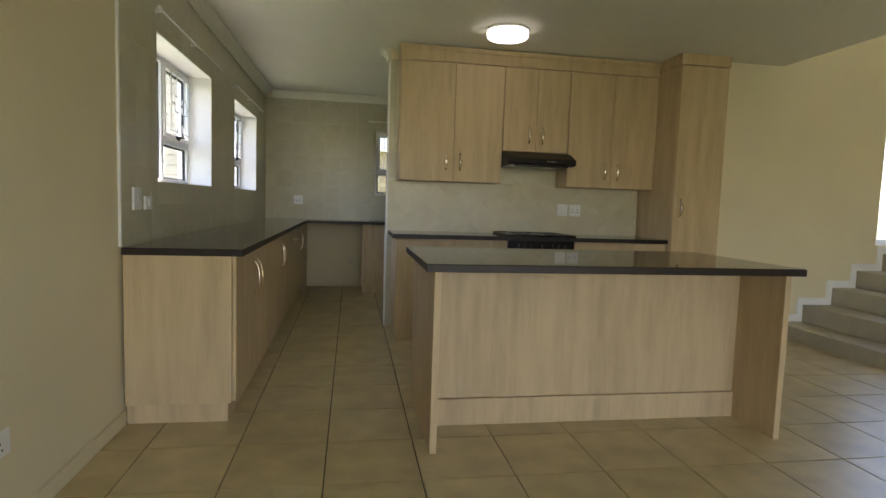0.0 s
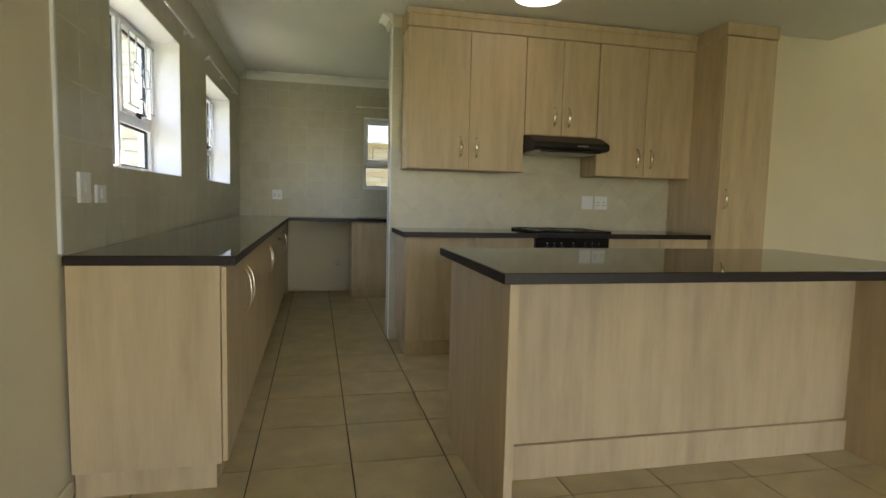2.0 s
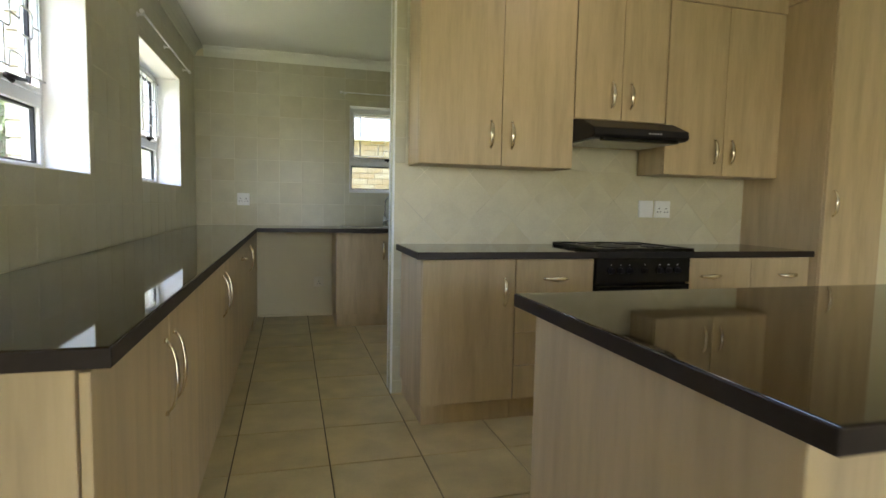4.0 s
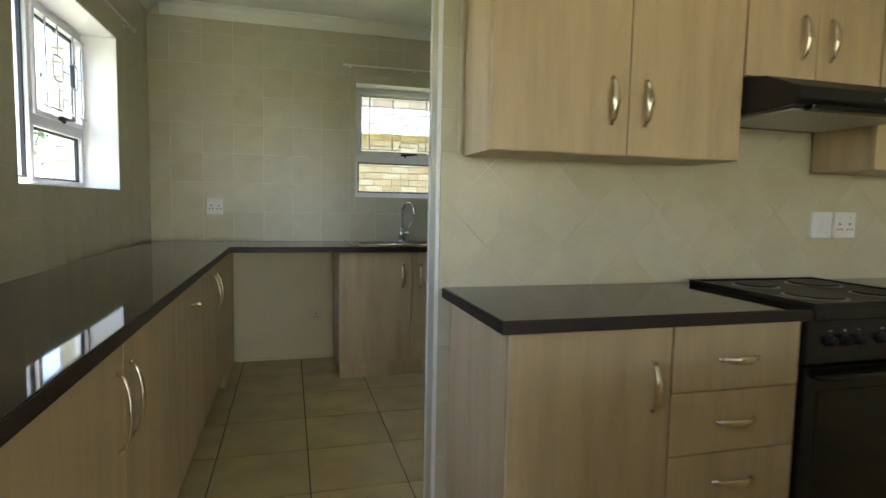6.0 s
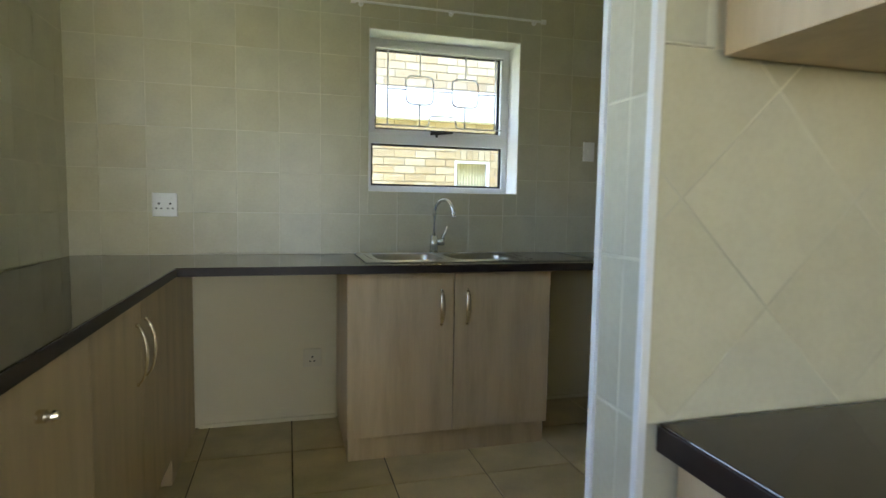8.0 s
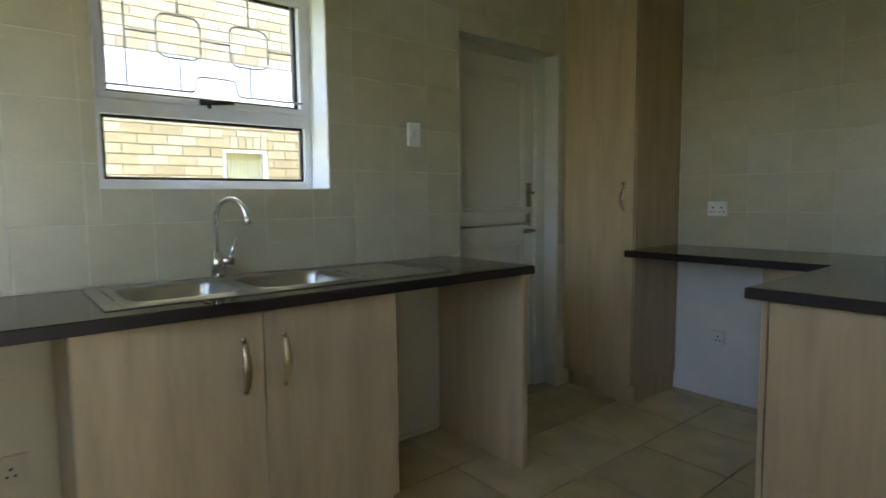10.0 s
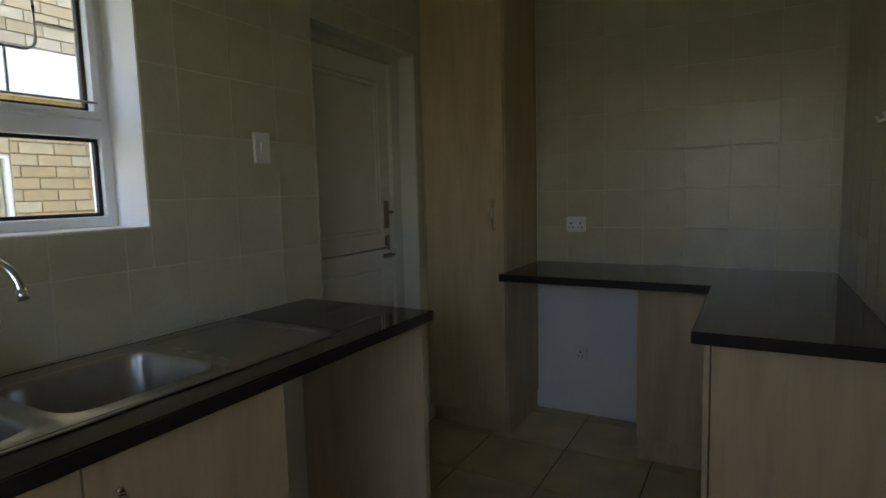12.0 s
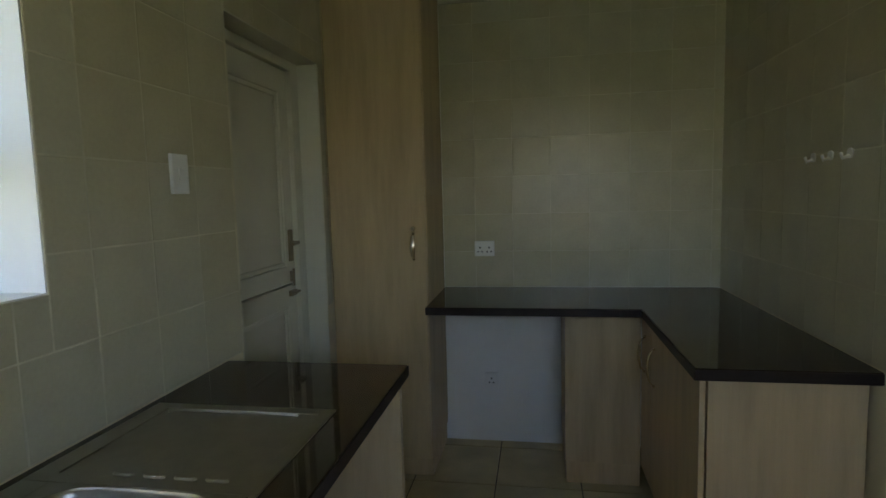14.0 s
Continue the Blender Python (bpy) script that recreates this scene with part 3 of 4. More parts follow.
part("body", boxes((0.016, XD - 0.002, 6.472, YB - 0.016, 0.0, BT)), WOOD, cab, bevel=0.002)

# north run under the sink
YD = 6.49
cab = thing("sink_cupboard", (1.74, 6.75, 0), f"{LAB} sink cupboard with two doors", "cupboard")
part("body", grid_solid([1.255, 1.273, 2.212, 2.23], [PL, PL + 0.018, BT], lambda u, v: 1.273 < u < 2.212 and v > PL + 0.018, lambda u, v, w: (u, w, v), YD + 0.019, YB - 0.016), WOOD, cab)
part("plinth", boxes((1.262, 2.222, YD + 0.03, YD + 0.05, 0, PL - 0.002), (1.262, 1.28, YD + 0.05, YB - 0.03, 0, PL - 0.002), (2.204, 2.222, YD + 0.05, YB - 0.03, 0, PL - 0.002)), WOOD, cab)
for xa, xb, hx in ((1.255, 1.744, 1.682), (1.744, 2.23, 1.806)):
    d = front_y(cab, xa, xb, PL + 0.004, BT - 0.004, YD, -1)
    bow_handle(d, (hx, YD, 0.70), (0, -1, 0), (0, 0, 1), 0.16)
p = part("end_panel", boxes((2.872, 2.902, 6.475, YB - 0.016, 0.0, BT)), WOOD, None, bevel=0.002)
tagged(p, f"{LAB} end panel holding up the sink worktop", "panel")

# kitchen base run, doors look south
YK = 4.10
cab = thing("base_cupboard", (1.745, 4.38, 0), f"{LAB} base cupboard with one door beside the drawers", "cupboard")
part("body", boxes((1.505, 1.984, YK + 0.019, YP - 0.014, PL, BT)), WOOD, cab)
part("side_panel", boxes((1.487, 1.505, YK + 0.020, YP - 0.014, PL - 0.006, BT)), WOOD, cab, bevel=0.0015)
part("plinth", boxes((1.50, 1.984, YK + 0.04, YP - 0.014, 0, PL - 0.008)), WOOD, cab)
d = front_y(cab, 1.487, 1.984, PL + 0.004, BT - 0.004, YK, -1)
bow_handle(d, (1.925, YK, 0.69), (0, -1, 0), (0, 0, 1), 0.14)
cab = thing("drawer_unit", (2.21, 4.38, 0), f"{LAB} unit of four drawers beside the oven", "drawers")
part("body", boxes((1.986, 2.440, YK + 0.019, YP - 0.014, PL, BT)), WOOD, cab)
part("plinth", boxes((1.986, 2.440, YK + 0.04, YP - 0.014, 0, PL - 0.008)), WOOD, cab)
for za, zb in ((0.662, 0.860), (0.474, 0.662), (0.296, 0.474), (PL + 0.004, 0.296)):
    d = front_y(cab, 1.986, 2.440, za, zb, YK, -1, "drawer")
    bow_handle(d, (2.215, YK, (za + zb) / 2 + (0.0 if zb < 0.8 else -0.005)), (0, -1, 0), (1, 0, 0), 0.135)
cab = thing("oven_housing", (2.743, 4.38, 0), f"{LAB} housing below the built-in oven", "cupboard")
part("body", boxes((2.442, 3.044, YK + 0.30, YP - 0.014, PL, 0.86), (2.442, 3.044, YK + 0.019, YK + 0.30, PL, 0.24)), WOOD, cab)
part("plinth", boxes((2.442, 3.044, YK + 0.04, YP - 0.014, 0, PL - 0.008)), WOOD, cab)
front_y(cab, 2.442, 3.044, PL + 0.004, 0.242, YK, -1, "panel")
for xa, xb, hx in ((3.046, 3.482, 3.195), (3.482, 3.915, 3.755)):
    cab = thing("pan_drawer_unit", ((xa + xb) / 2, 4.38, 0), f"{LAB} unit of two deep drawers", "drawers", "deep drawer units beside the oven")
    part("body", boxes((xa, xb, YK + 0.019, YP - 0.014, PL, BT)), WOOD, cab)
    part("plinth", boxes((xa, xb, YK + 0.04, YP - 0.014, 0, PL - 0.008)), WOOD, cab)
    for za, zb in ((0.492, 0.860), (PL + 0.004, 0.492)):
        d = front_y(cab, xa, xb, za, zb, YK, -1, "drawer")
        bow_handle(d, (hx, YK, zb - 0.105), (0, -1, 0), (1, 0, 0), 0.135)

# kitchen tall cupboard
cab = thing("tall_cupboard", (4.15, 4.35, 0), f"{LAB} tall broom cupboard up to the ceiling", "cupboard")
part("body", boxes((3.919, 4.378, 4.049, YP - 0.002, PL, CEIL_Z - 0.1)), WOOD, cab, bevel=0.0015)
part("plinth", boxes((3.925, 4.372, 4.09, YP - 0.002, 0, PL - 0.002)), WOOD, cab)
d = front_y(cab, 3.921, 4.376, PL + 0.004, 2.425, 4.03, -1)
bow_handle(d, (3.985, 4.03, 1.19), (0, -1, 0), (0, 0, 1), 0.15)
part("top_filler", boxes((3.912, 4.386, 4.026, YP - 0.002, CEIL_Z - 0.098, CEIL_Z - 0.002)), WOOD, cab, bevel=0.004)

# wall cupboards
YU = 4.383
wall_units = [(1.522, 1.995, 2.436, 1.358, 1.53), (2.44, 2.745, 3.05, 1.65, 1.797), (3.055, 3.484, 3.915, 1.35, 1.50)]
for i, (xa, xm, xb, zb, hz) in enumerate(wall_units):
    lab = f"short {LAB} wall cupboard over the cooker hood" if i == 1 else f"{LAB} wall cupboard with two doors"
    cab = thing("wall_cupboard", ((xa + xb) / 2, 4.5, zb), lab, "cupboard", "wall cupboards over the cooking worktop")
    part("body", boxes((xa, xb, YU + 0.019, YP - 0.014, zb, 2.385)), WOOD, cab, bevel=0.0015)
    for x_a, x_b, hx in ((xa, xm, xm - 0.064), (xm, xb, xm + 0.06)):
        d = front_y(cab, x_a, x_b, zb, 2.385, YU, -1)
        bow_handle(d, (hx, YU, hz), (0, -1, 0), (0, 0, 1), 0.145)
fill = part("cupboard_pelmet", boxes((1.515, 3.917, YU - 0.004, YP - 0.002, 2.388, CEIL_Z - 0.012), (1.505, 3.917, YU - 0.016, YU - 0.004, CEIL_Z - 0.055, CEIL_Z - 0.012)), WOOD, None, bevel=0.003)
tagged(fill, f"{LAB} filler board between wall cupboards and ceiling", "panel")

# scullery tall cupboard, door looks west
cab = thing("tall_cupboard", (4.15, 6.8, 0), f"{LAB} tall cupboard beside the stable door", "cupboard")
part("body", boxes((3.904, XF - 0.009, 6.582, YB - 0.009, PL, CEIL_Z - 0.004)), WOOD, cab, bevel=0.0015)
part("plinth", boxes((3.945, XF - 0.009, 6.59, YB - 0.009, 0, PL - 0.002)), WOOD, cab)
d = front_x(cab, 6.584, YB - 0.011, PL + 0.004, 2.45, 3.885, -1)
bow_handle(d, (3.885, 6.645, 1.178), (-1, 0, 0), (0, 0, 1), 0.125)
bm = disc(bmesh.new(), (3.885, 6.645, 1.262), "x", 0.012, -0.012, 16)
part("lock", bm, NICKEL, d, "small round lock")

# scullery corner units
cab = thing("base_cupboard", (3.5, 5.35, 0), f"{LAB} scullery base cupboard with two doors", "cupboard")
part("body", boxes((3.042, 3.93, YS + 0.016, 5.565, PL, BT)), WOOD, cab)
part("end_panel", boxes((3.018, 3.04, YS + 0.016, 5.561, 0.0, BT)), WOOD, cab, bevel=0.0015)
part("plinth", boxes((3.042, 3.97, YS + 0.016, 5.54, 0, PL - 0.002)), WOOD, cab)
for xa, xb, hx in ((3.018, 3.74, 3.66), (3.74, 3.948, 3.86)):
    d = front_y(cab, xa, xb, PL + 0.004, BT - 0.004, 5.584, 1)
    bow_handle(d, (hx, 5.584, 0.68), (0, 1, 0), (0, 0, 1), 0.16)
cab = thing("corner_filler", (4.15, 5.77, 0), f"{LAB} corner panel beside the scullery appliance space", "panel")
part("body", boxes((3.952, XF - 0.016, 5.586, 5.935, PL, BT)), WOOD, cab, bevel=0.0015)
part("plinth", boxes((3.96, XF - 0.016, 5.586, 5.93, 0, PL - 0.001)), WOOD, cab)

# island
isl = thing("kitchen_island", (2.43, 2.3, 0), f"{LAB} kitchen island body with side panels", "island")
part("side_panel", boxes((1.492, 1.524, 1.975, 2.79, 0, BT)), WOOD, isl, bevel=0.0015)
part("side_panel", boxes((3.294, 3.326, 1.975, 2.79, 0, BT)), WOOD, isl, bevel=0.0015)
part("back_panel", boxes((1.524, 3.294, 2.31, 2.328, 0.145, BT)), WOOD, isl)
part("body", boxes((1.524, 3.294, 2.328, 2.765, 0.145, BT)), WOOD, isl)
part("plinth", boxes((1.524, 3.294, 2.295, 2.74, 0, 0.143)), WOOD, isl, bevel=0.0015)
for k in range(4):
    xa = 1.538 + k * 0.438
    d = front_y(isl, xa, xa + 0.438, 0.15, BT - 0.004, 2.784, 1)
    bow_handle(d, (xa + (0.38 if k % 2 == 0 else 0.058), 2.784, 0.70), (0, 1, 0), (0, 0, 1), 0.14)

# worktops
TOPZ0 = BT + 0.001


def worktop(name, us, vs, gone, label, edges):
    ob = part(name, grid_solid(us, vs, gone, lambda u, v, w: (u, v, w), TOPZ0, 0.90), TOP, None, bevel=0.002)
    tagged(ob, label, "worktop")
    for xa, xb, ya, yb in edges:
        part("edge_band", boxes((xa, xb, ya, yb, TOPZ0 - 0.001, 0.8975)), EDGE, ob, "dark brown edge band", bevel=0.002)
    return ob


SX0, SX1, SY0, SY1 = 1.385, 2.155, 6.580, 6.945
worktop("worktop", [0.011, 0.575, SX0, SX1, 2.925], [2.42, 6.46, SY0, SY1, YB - 0.011],
        lambda u, v: (u > 0.575 and v < 6.46) or (SX0 < u < SX1 and SY0 < v < SY1), "polished near-black L-shaped worktop under the windows",
        [(0.011, 0.578, 2.417, 2.42), (0.575, 0.578, 2.42, 6.457), (0.575, 2.928, 6.457, 6.46), (2.925, 2.928, 6.46, YB - 0.011)])
worktop("worktop", [1.458, 3.917], [4.072, YP - 0.011], lambda u, v: False, "polished near-black worktop beside the cooker",
        [(1.455, 3.917, 4.069, 4.072), (1.455, 1.458, 4.072, YP - 0.011)])
worktop("worktop", [2.962, 3.79, XF - 0.011], [YS + 0.011, 5.612, 6.578], lambda u, v: u < 3.79 and v > 5.612, "polished near-black L-shaped scullery worktop",
        [(2.959, 2.962, YS + 0.011, 5.612), (2.959, 3.787, 5.612, 5.615), (3.787, 3.79, 5.612, 6.578)])
worktop("island_top", [1.447, 3.335], [1.90, 2.83], lambda u, v: False, "polished near-black overhanging island worktop",
        [(1.444, 3.338, 1.897, 1.90), (1.444, 3.338, 2.83, 2.833), (1.444, 1.447, 1.90, 2.83), (3.335, 3.338, 1.90, 2.83)])

# ---- sink, cooker, fittings ----
sink = thing("sink", (1.94, 6.76, 0.9), "stainless steel double bowl sink with drainer in the worktop", "sink")


def bowl_ring(bm, cx, cy, hx, hy, z, n=40, k=5.0):
    out = []
    for i in range(n):
        a = math.tau * i / n
        c, s = math.cos(a), math.sin(a)
        out.append(bm.verts.new((cx + hx * math.copysign(abs(c) ** (2 / k), c), cy + hy * math.copysign(abs(s) ** (2 / k), s), z)))
    return out


def bridge(bm, a, b):
    n = len(a)
    for i in range(n):
        bm.faces.new([a[i], a[(i + 1) % n], b[(i + 1) % n], b[i]])


bowls = [(1.415, 1.735, 6.600, 6.925), (1.785, 2.135, 6.600, 6.925)]
rx = [1.345, 1.395, 1.755, 2.150, 2.545]
for (u0, u1), (bx0, bx1, by0, by1) in zip(((1.39, 1.76), (1.76, 2.150)), bowls):
    cx, cy = (bx0 + bx1) / 2, (by0 + by1) / 2
    hx, hy = (bx1 - bx0) / 2, (by1 - by0) / 2
    n = 40
    bm = bmesh.new()
    ring = bowl_ring(bm, cx, cy, hx + 0.014, hy + 0.014, 0.9045)
    outer = []
    for i in range(n):
        a = math.tau * i / n
        c, s = math.cos(a), math.sin(a)
        m = max(abs(c), abs(s))
        ox = u0 if c < 0 else u1
        oy = 6.565 if s < 0 else 6.965
        px = cx + c / m * (abs(ox - cx))
        py = cy + s / m * (abs(oy - cy))
        outer.append(bm.verts.new((px, py, 0.9045)))
    bridge(bm, outer, ring)
    prev = ring
    for f, z in ((1.05, 0.9085), (1.025, 0.9088), (1.0, 0.903), (0.985, 0.892), (0.96, 0.80), (0.90, 0.762), (0.72, 0.752), (0.16, 0.748)):
        nxt = bowl_ring(bm, cx, cy, hx * f, hy * f, z, n, 5.0 if f > 0.5 else 2.0)
        bridge(bm, prev, nxt)
        prev = nxt
    bm.faces.new(prev)
    part("bowl", bm, STEEL, sink, "deep rounded steel bowl", True)
bm = boxes((1.345, 1.389, 6.55, 7.03, 0.9005, 0.9045), (1.389, 2.151, 6.55, 6.564, 0.9005, 0.9045), (1.389, 2.151, 6.966, 7.03, 0.9005, 0.9045))
part("rim", bm, STEEL, sink, "flat steel rim", bevel=0.002)
bm = grid_solid([2.152, 2.185, 2.515, 2.545], [6.55, 6.585, 6.98, 7.03], lambda u, v: 2.185 < u < 2.515 and 6.585 < v < 6.98, lambda u, v, w: (u, v, w), 0.9005, 0.9045)
box(bm, 2.185, 2.515, 6.585, 6.98, 0.9003, 0.9018)
part("drainer", bm, STEEL, sink, "flat steel drainer with a raised edge", bevel=0.002)
part("drainer_bead", tube(bmesh.new(), [(2.490, 6.965, 0.903), (2.503, 6.945, 0.9045), (2.506, 6.92, 0.905), (2.506, 6.66, 0.905), (2.503, 6.63, 0.9045)], 0.0045, 10), STEEL, sink, "pressed rounded end of the drainer", True)
for k in range(4):
    y = 6.63 + k * 0.065
    part("drainer_ridge", tube(bmesh.new(), [(2.196, y, 0.9025), (2.190, y + 0.006, 0.905), (2.190, y + 0.036, 0.905), (2.196, y + 0.042, 0.9025)], 0.004, 8), STEEL, sink, "", True)
for bx0, bx1, by0, by1 in bowls:
    bm = disc(bmesh.new(), ((bx0 + bx1) / 2, (by0 + by1) / 2, 0.7485), "z", 0.04, 0.003, 24)
    disc(bm, ((bx0 + bx1) / 2, (by0 + by1) / 2, 0.7515), "z", 0.018, 0.004, 16)
    part("waste", bm, CHROME, sink, "chrome waste grid")

# chrome sliver modelled in place of a bright reflection on the worktop
part("clip", boxes((1.588, 1.597, 6.492, 6.538, 0.9005, 0.9035)), CHROME, sink, "bright sliver standing in for a reflection by the sink rim")
tap = thing("tap", (1.7750, 7.0, 0.9045), "chrome swan-neck mixer tap behind the sink", "tap")
bm = disc(bmesh.new(), (1.7750, 7.0, 0.9046), "z", 0.026, 0.006, 24)
disc(bm, (1.7750, 7.0, 0.9106), "z", 0.023, 0.09, 24, 0.021)
part("base", bm, CHROME, tap, "", True)
pts = [(1.7750, 7.0, 0.99), (1.7750, 7.0, 1.12)]
dx, dy = 0.07, -0.125
for k in range(1, 13):
    a = math.pi * k / 12 * 0.96
    f = (1 - math.cos(a)) / 2
    pts.append((1.7750 + dx * f, 7.0 + dy * f, 1.12 + 0.075 * math.sin(a)))
pts.append((pts[-1][0] + 0.002, pts[-1][1] - 0.006, pts[-1][2] - 0.025))
part("spout", tube(bmesh.new(), pts, 0.0105, 14), CHROME, tap, "", True)
part("nozzle", tube(bmesh.new(), [pts[-2], pts[-1]], 0.0125, 14), CHROME, tap, "", True)
bm = tube(bmesh.new(), [(1.7950, 7.0, 0.965), (1.832, 6.998, 0.965)], 0.019, 16)
tube(bm, [(1.818, 6.998, 0.972), (1.830, 6.992, 1.005), (1.844, 6.985, 1.05)], [0.010, 0.008, 0.006], 10)
part("lever", bm, CHROME, tap, "", True)

hob = thing("hob", (2.73, 4.32, 0.9), "black four-plate electric hob set in the worktop", "hob")
part("plate", boxes((2.445, 3.03, 4.062, 4.585, 0.9005, 0.912)), BLACKMATT, hob, bevel=0.005)
part("rim", grid_solid([2.435, 2.453, 3.022, 3.04], [4.055, 4.072, 4.577, 4.595], lambda u, v: 2.453 < u < 3.022 and 4.072 < v < 4.577, lambda u, v, w: (u, v, w), 0.9003, 0.919), BLACK, hob, bevel=0.003)
for x, y, r in ((2.60, 4.20, 0.088), (2.87, 4.20, 0.072), (2.60, 4.44, 0.072), (2.87, 4.44, 0.088)):
    bm = disc(bmesh.new(), (x, y, 0.912), "z", r, 0.010, 32, r - 0.004)
    disc(bm, (x, y, 0.922), "z", r * 0.3, -0.002, 20)
    p = part("hot_plate", bm, BLACKMATT, hob, "round dark cast hot plate")
    part("trim_ring", disc(bmesh.new(), (x, y, 0.9121), "z", r + 0.008, 0.004, 32, r + 0.003), STEEL, p, "thin steel ring")

oven = thing("oven", (2.743, 4.2, 0.25), "black built-under electric oven with seven knobs", "oven")
part("body", boxes((2.452, 3.034, 4.108, 4.38, 0.25, 0.863)), BLACKMATT, oven)
part("control_panel", boxes((2.446, 3.04, 4.083, 4.108, 0.725, 0.863)), BLACK, oven, bevel=0.004)
part("trim_strip", boxes((2.446, 3.04, 4.06, 4.108, 0.866, 0.8995)), BLACKMATT, oven)
for k, x in enumerate((2.535, 2.592, 2.649, 2.745, 2.84, 2.898, 2.956)):
    bm = disc(bmesh.new(), (x, 4.083, 0.795), "y", 0.019, -0.008, 20)
    disc(bm, (x, 4.075, 0.795), "y", 0.016, -0.014, 20, 0.012)
    box(bm, x - 0.003, x + 0.003, 4.057, 4.064, 0.783, 0.809)
    part("knob", bm, BLACKMATT, oven)
    part("mark", boxes((x - 0.003, x + 0.003, 4.0822, 4.0834, 0.824, 0.830)), WHITE, oven, "small pale dial mark")
part("lower_trim", boxes((2.446, 3.04, 4.086, 4.106, 0.2465, 0.2512)), STEEL, oven, "thin steel strip under the oven door")
dd = part("door", boxes((2.446, 3.04, 4.082, 4.108, 0.252, 0.716)), BLACK, oven, bevel=0.004)
part("glass", boxes((2.50, 2.985, 4.0795, 4.0822, 0.31, 0.64)), OVENGLASS, dd, "dark oven glass")
bm = tube(bmesh.new(), [(2.48, 4.083, 0.69), (2.50, 4.055, 0.69), (2.62, 4.048, 0.69), (2.86, 4.048, 0.69), (2.985, 4.055, 0.69), (3.005, 4.083, 0.69)], 0.011, 10)
part("handle", bm, BLACK, dd, "black bar handle", True)

hood = thing("cooker_hood", (2.745, 4.4, 1.52), "slim black cooker hood under the short cupboard", "cooker hood")
prof = [(YP - 0.02, 1.648), (4.395, 1.648), (4.30, 1.632), (4.165, 1.575), (4.158, 1.535), (4.185, 1.522), (4.30, 1.516), (YP - 0.02, 1.516)]
bm = bmesh.new()
rows = [[bm.verts.new((x, y, z)) for y, z in prof] for x in (2.443, 3.052)]
for i in range(len(prof)):
    j = (i + 1) % len(prof)
    bm.faces.new([rows[0][i], rows[0][j], rows[1][j], rows[1][i]])
bm.faces.new(rows[0]), bm.faces.new(rows[1])
part("shell", bm, BLACKMATT, hood, "", bevel=0.006)
part("filter", boxes((2.48, 3.015, 4.22, 4.58, 1.510, 1.5165)), FILTER, hood, "grey filter panel")
part("front_lip", boxes((2.50, 2.98, 4.163, 4.20, 1.505, 1.523)), BLACK, hood, bevel=0.003)
for k in range(5):
    part("button", disc(bmesh.new(), (2.79 + k * 0.018, 4.1625, 1.553), "y", 0.0042, -0.006, 10), WHITE, hood, "pale round push button")

lamp = thing("ceiling_lamp", (2.29, 3.82, CEIL_Z), "round flat ceiling lamp, switched on", "lamp")
bm = disc(bmesh.new(), (2.29, 3.82, CEIL_Z - 0.001), "z", 0.165, -0.02, 48)
part("base", bm, WHITE, lamp)
bm = bmesh.new()
prev = None
for r, z in ((0.158, -0.020), (0.162, -0.030), (0.160, -0.060), (0.150, -0.071), (0.10, -0.074), (0.02, -0.075)):
    ring = [bm.verts.new((2.29 + r * math.cos(math.tau * i / 48), 3.82 + r * math.sin(math.tau * i / 48), CEIL_Z + z)) for i in range(48)]
    if prev:
        bridge(bm, prev, ring)
    prev = ring
bm.faces.new(prev)
part("diffuser", bm, LAMPGLOW, lamp, "glowing white diffuser", True)


def plate(name, c, n, w, h, label, category, pins=0, rocker=0, mat=WHITE):
    """A wall plate at c on a surface with normal n; pins: groups of dark spots for socket holes."""
    n = Vector(n)
    u = Vector((0, 0, 1)).cross(n)
    c = Vector(c)
    th = thing(name, c, label, category)

    def slab(a0, a1, z0, z1, d0, d1, nm, mat, parent, lab="", bev=0.0):
        bm = bmesh.new()
        vs = [bm.verts.new(c + u * a + Vector((0, 0, z)) + n * d) for a in (a0, a1) for z in (z0, z1) for d in (d0, d1)]
        for f in ((0, 1, 3, 2), (4, 6, 7, 5), (0, 4, 5, 1), (2, 3, 7, 6), (0, 2, 6, 4), (1, 5, 7, 3)):
            bm.faces.new([vs[i] for i in f])
        return part(nm, bm, mat, parent, lab, bevel=bev)

    slab(-w / 2, w / 2, -h / 2, h / 2, -0.002, 0.011, "plate", mat, th, "", 0.003)
    if pins:
        for k in range(pins):
            o = (k - (pins - 1) / 2) * w * 0.46
            # no hole is cut: a black pad paints the dark inside
            for du, dz, r in ((0, 0.013, 0.0045), (-0.011, -0.010, 0.0038), (0.011, -0.010, 0.0038)):
                slab(o + du - r, o + du + r, dz - r - 0.008, dz + r - 0.008, 0.0108, 0.0114, "pin_hole", GASKET, th)
            slab(o - 0.006, o + 0.006, h * 0.24, h * 0.36, 0.010, 0.0145, "switch", mat, th, "", 0.001)
    if rocker:
        slab(-0.011, 0.011, -0.018, 0.018, 0.010, 0.0155, "switch", WHITE, th, "", 0.002)
    return th


T = 0.0065
plate("isolator_switch", (T, 2.628, 1.138), (1, 0, 0), 0.105, 0.115, "white switch plate on the tiled wall", "switch", rocker=1)
plate("isolator_switch", (T, 2.790, 1.115), (1, 0, 0), 0.10, 0.072, "small white switch plate on the tiled wall", "switch", rocker=1)
plate("wall_socket", (0.425, YB - T, 1.146), (0, -1, 0), 0.112, 0.116, "white double wall socket above the worktop", "socket", 2)
plate("wall_socket", (1.128, YB, 0.34), (0, -1, 0), 0.095, 0.098, "low cream socket in the appliance space", "socket", 1, mat=CREAM)
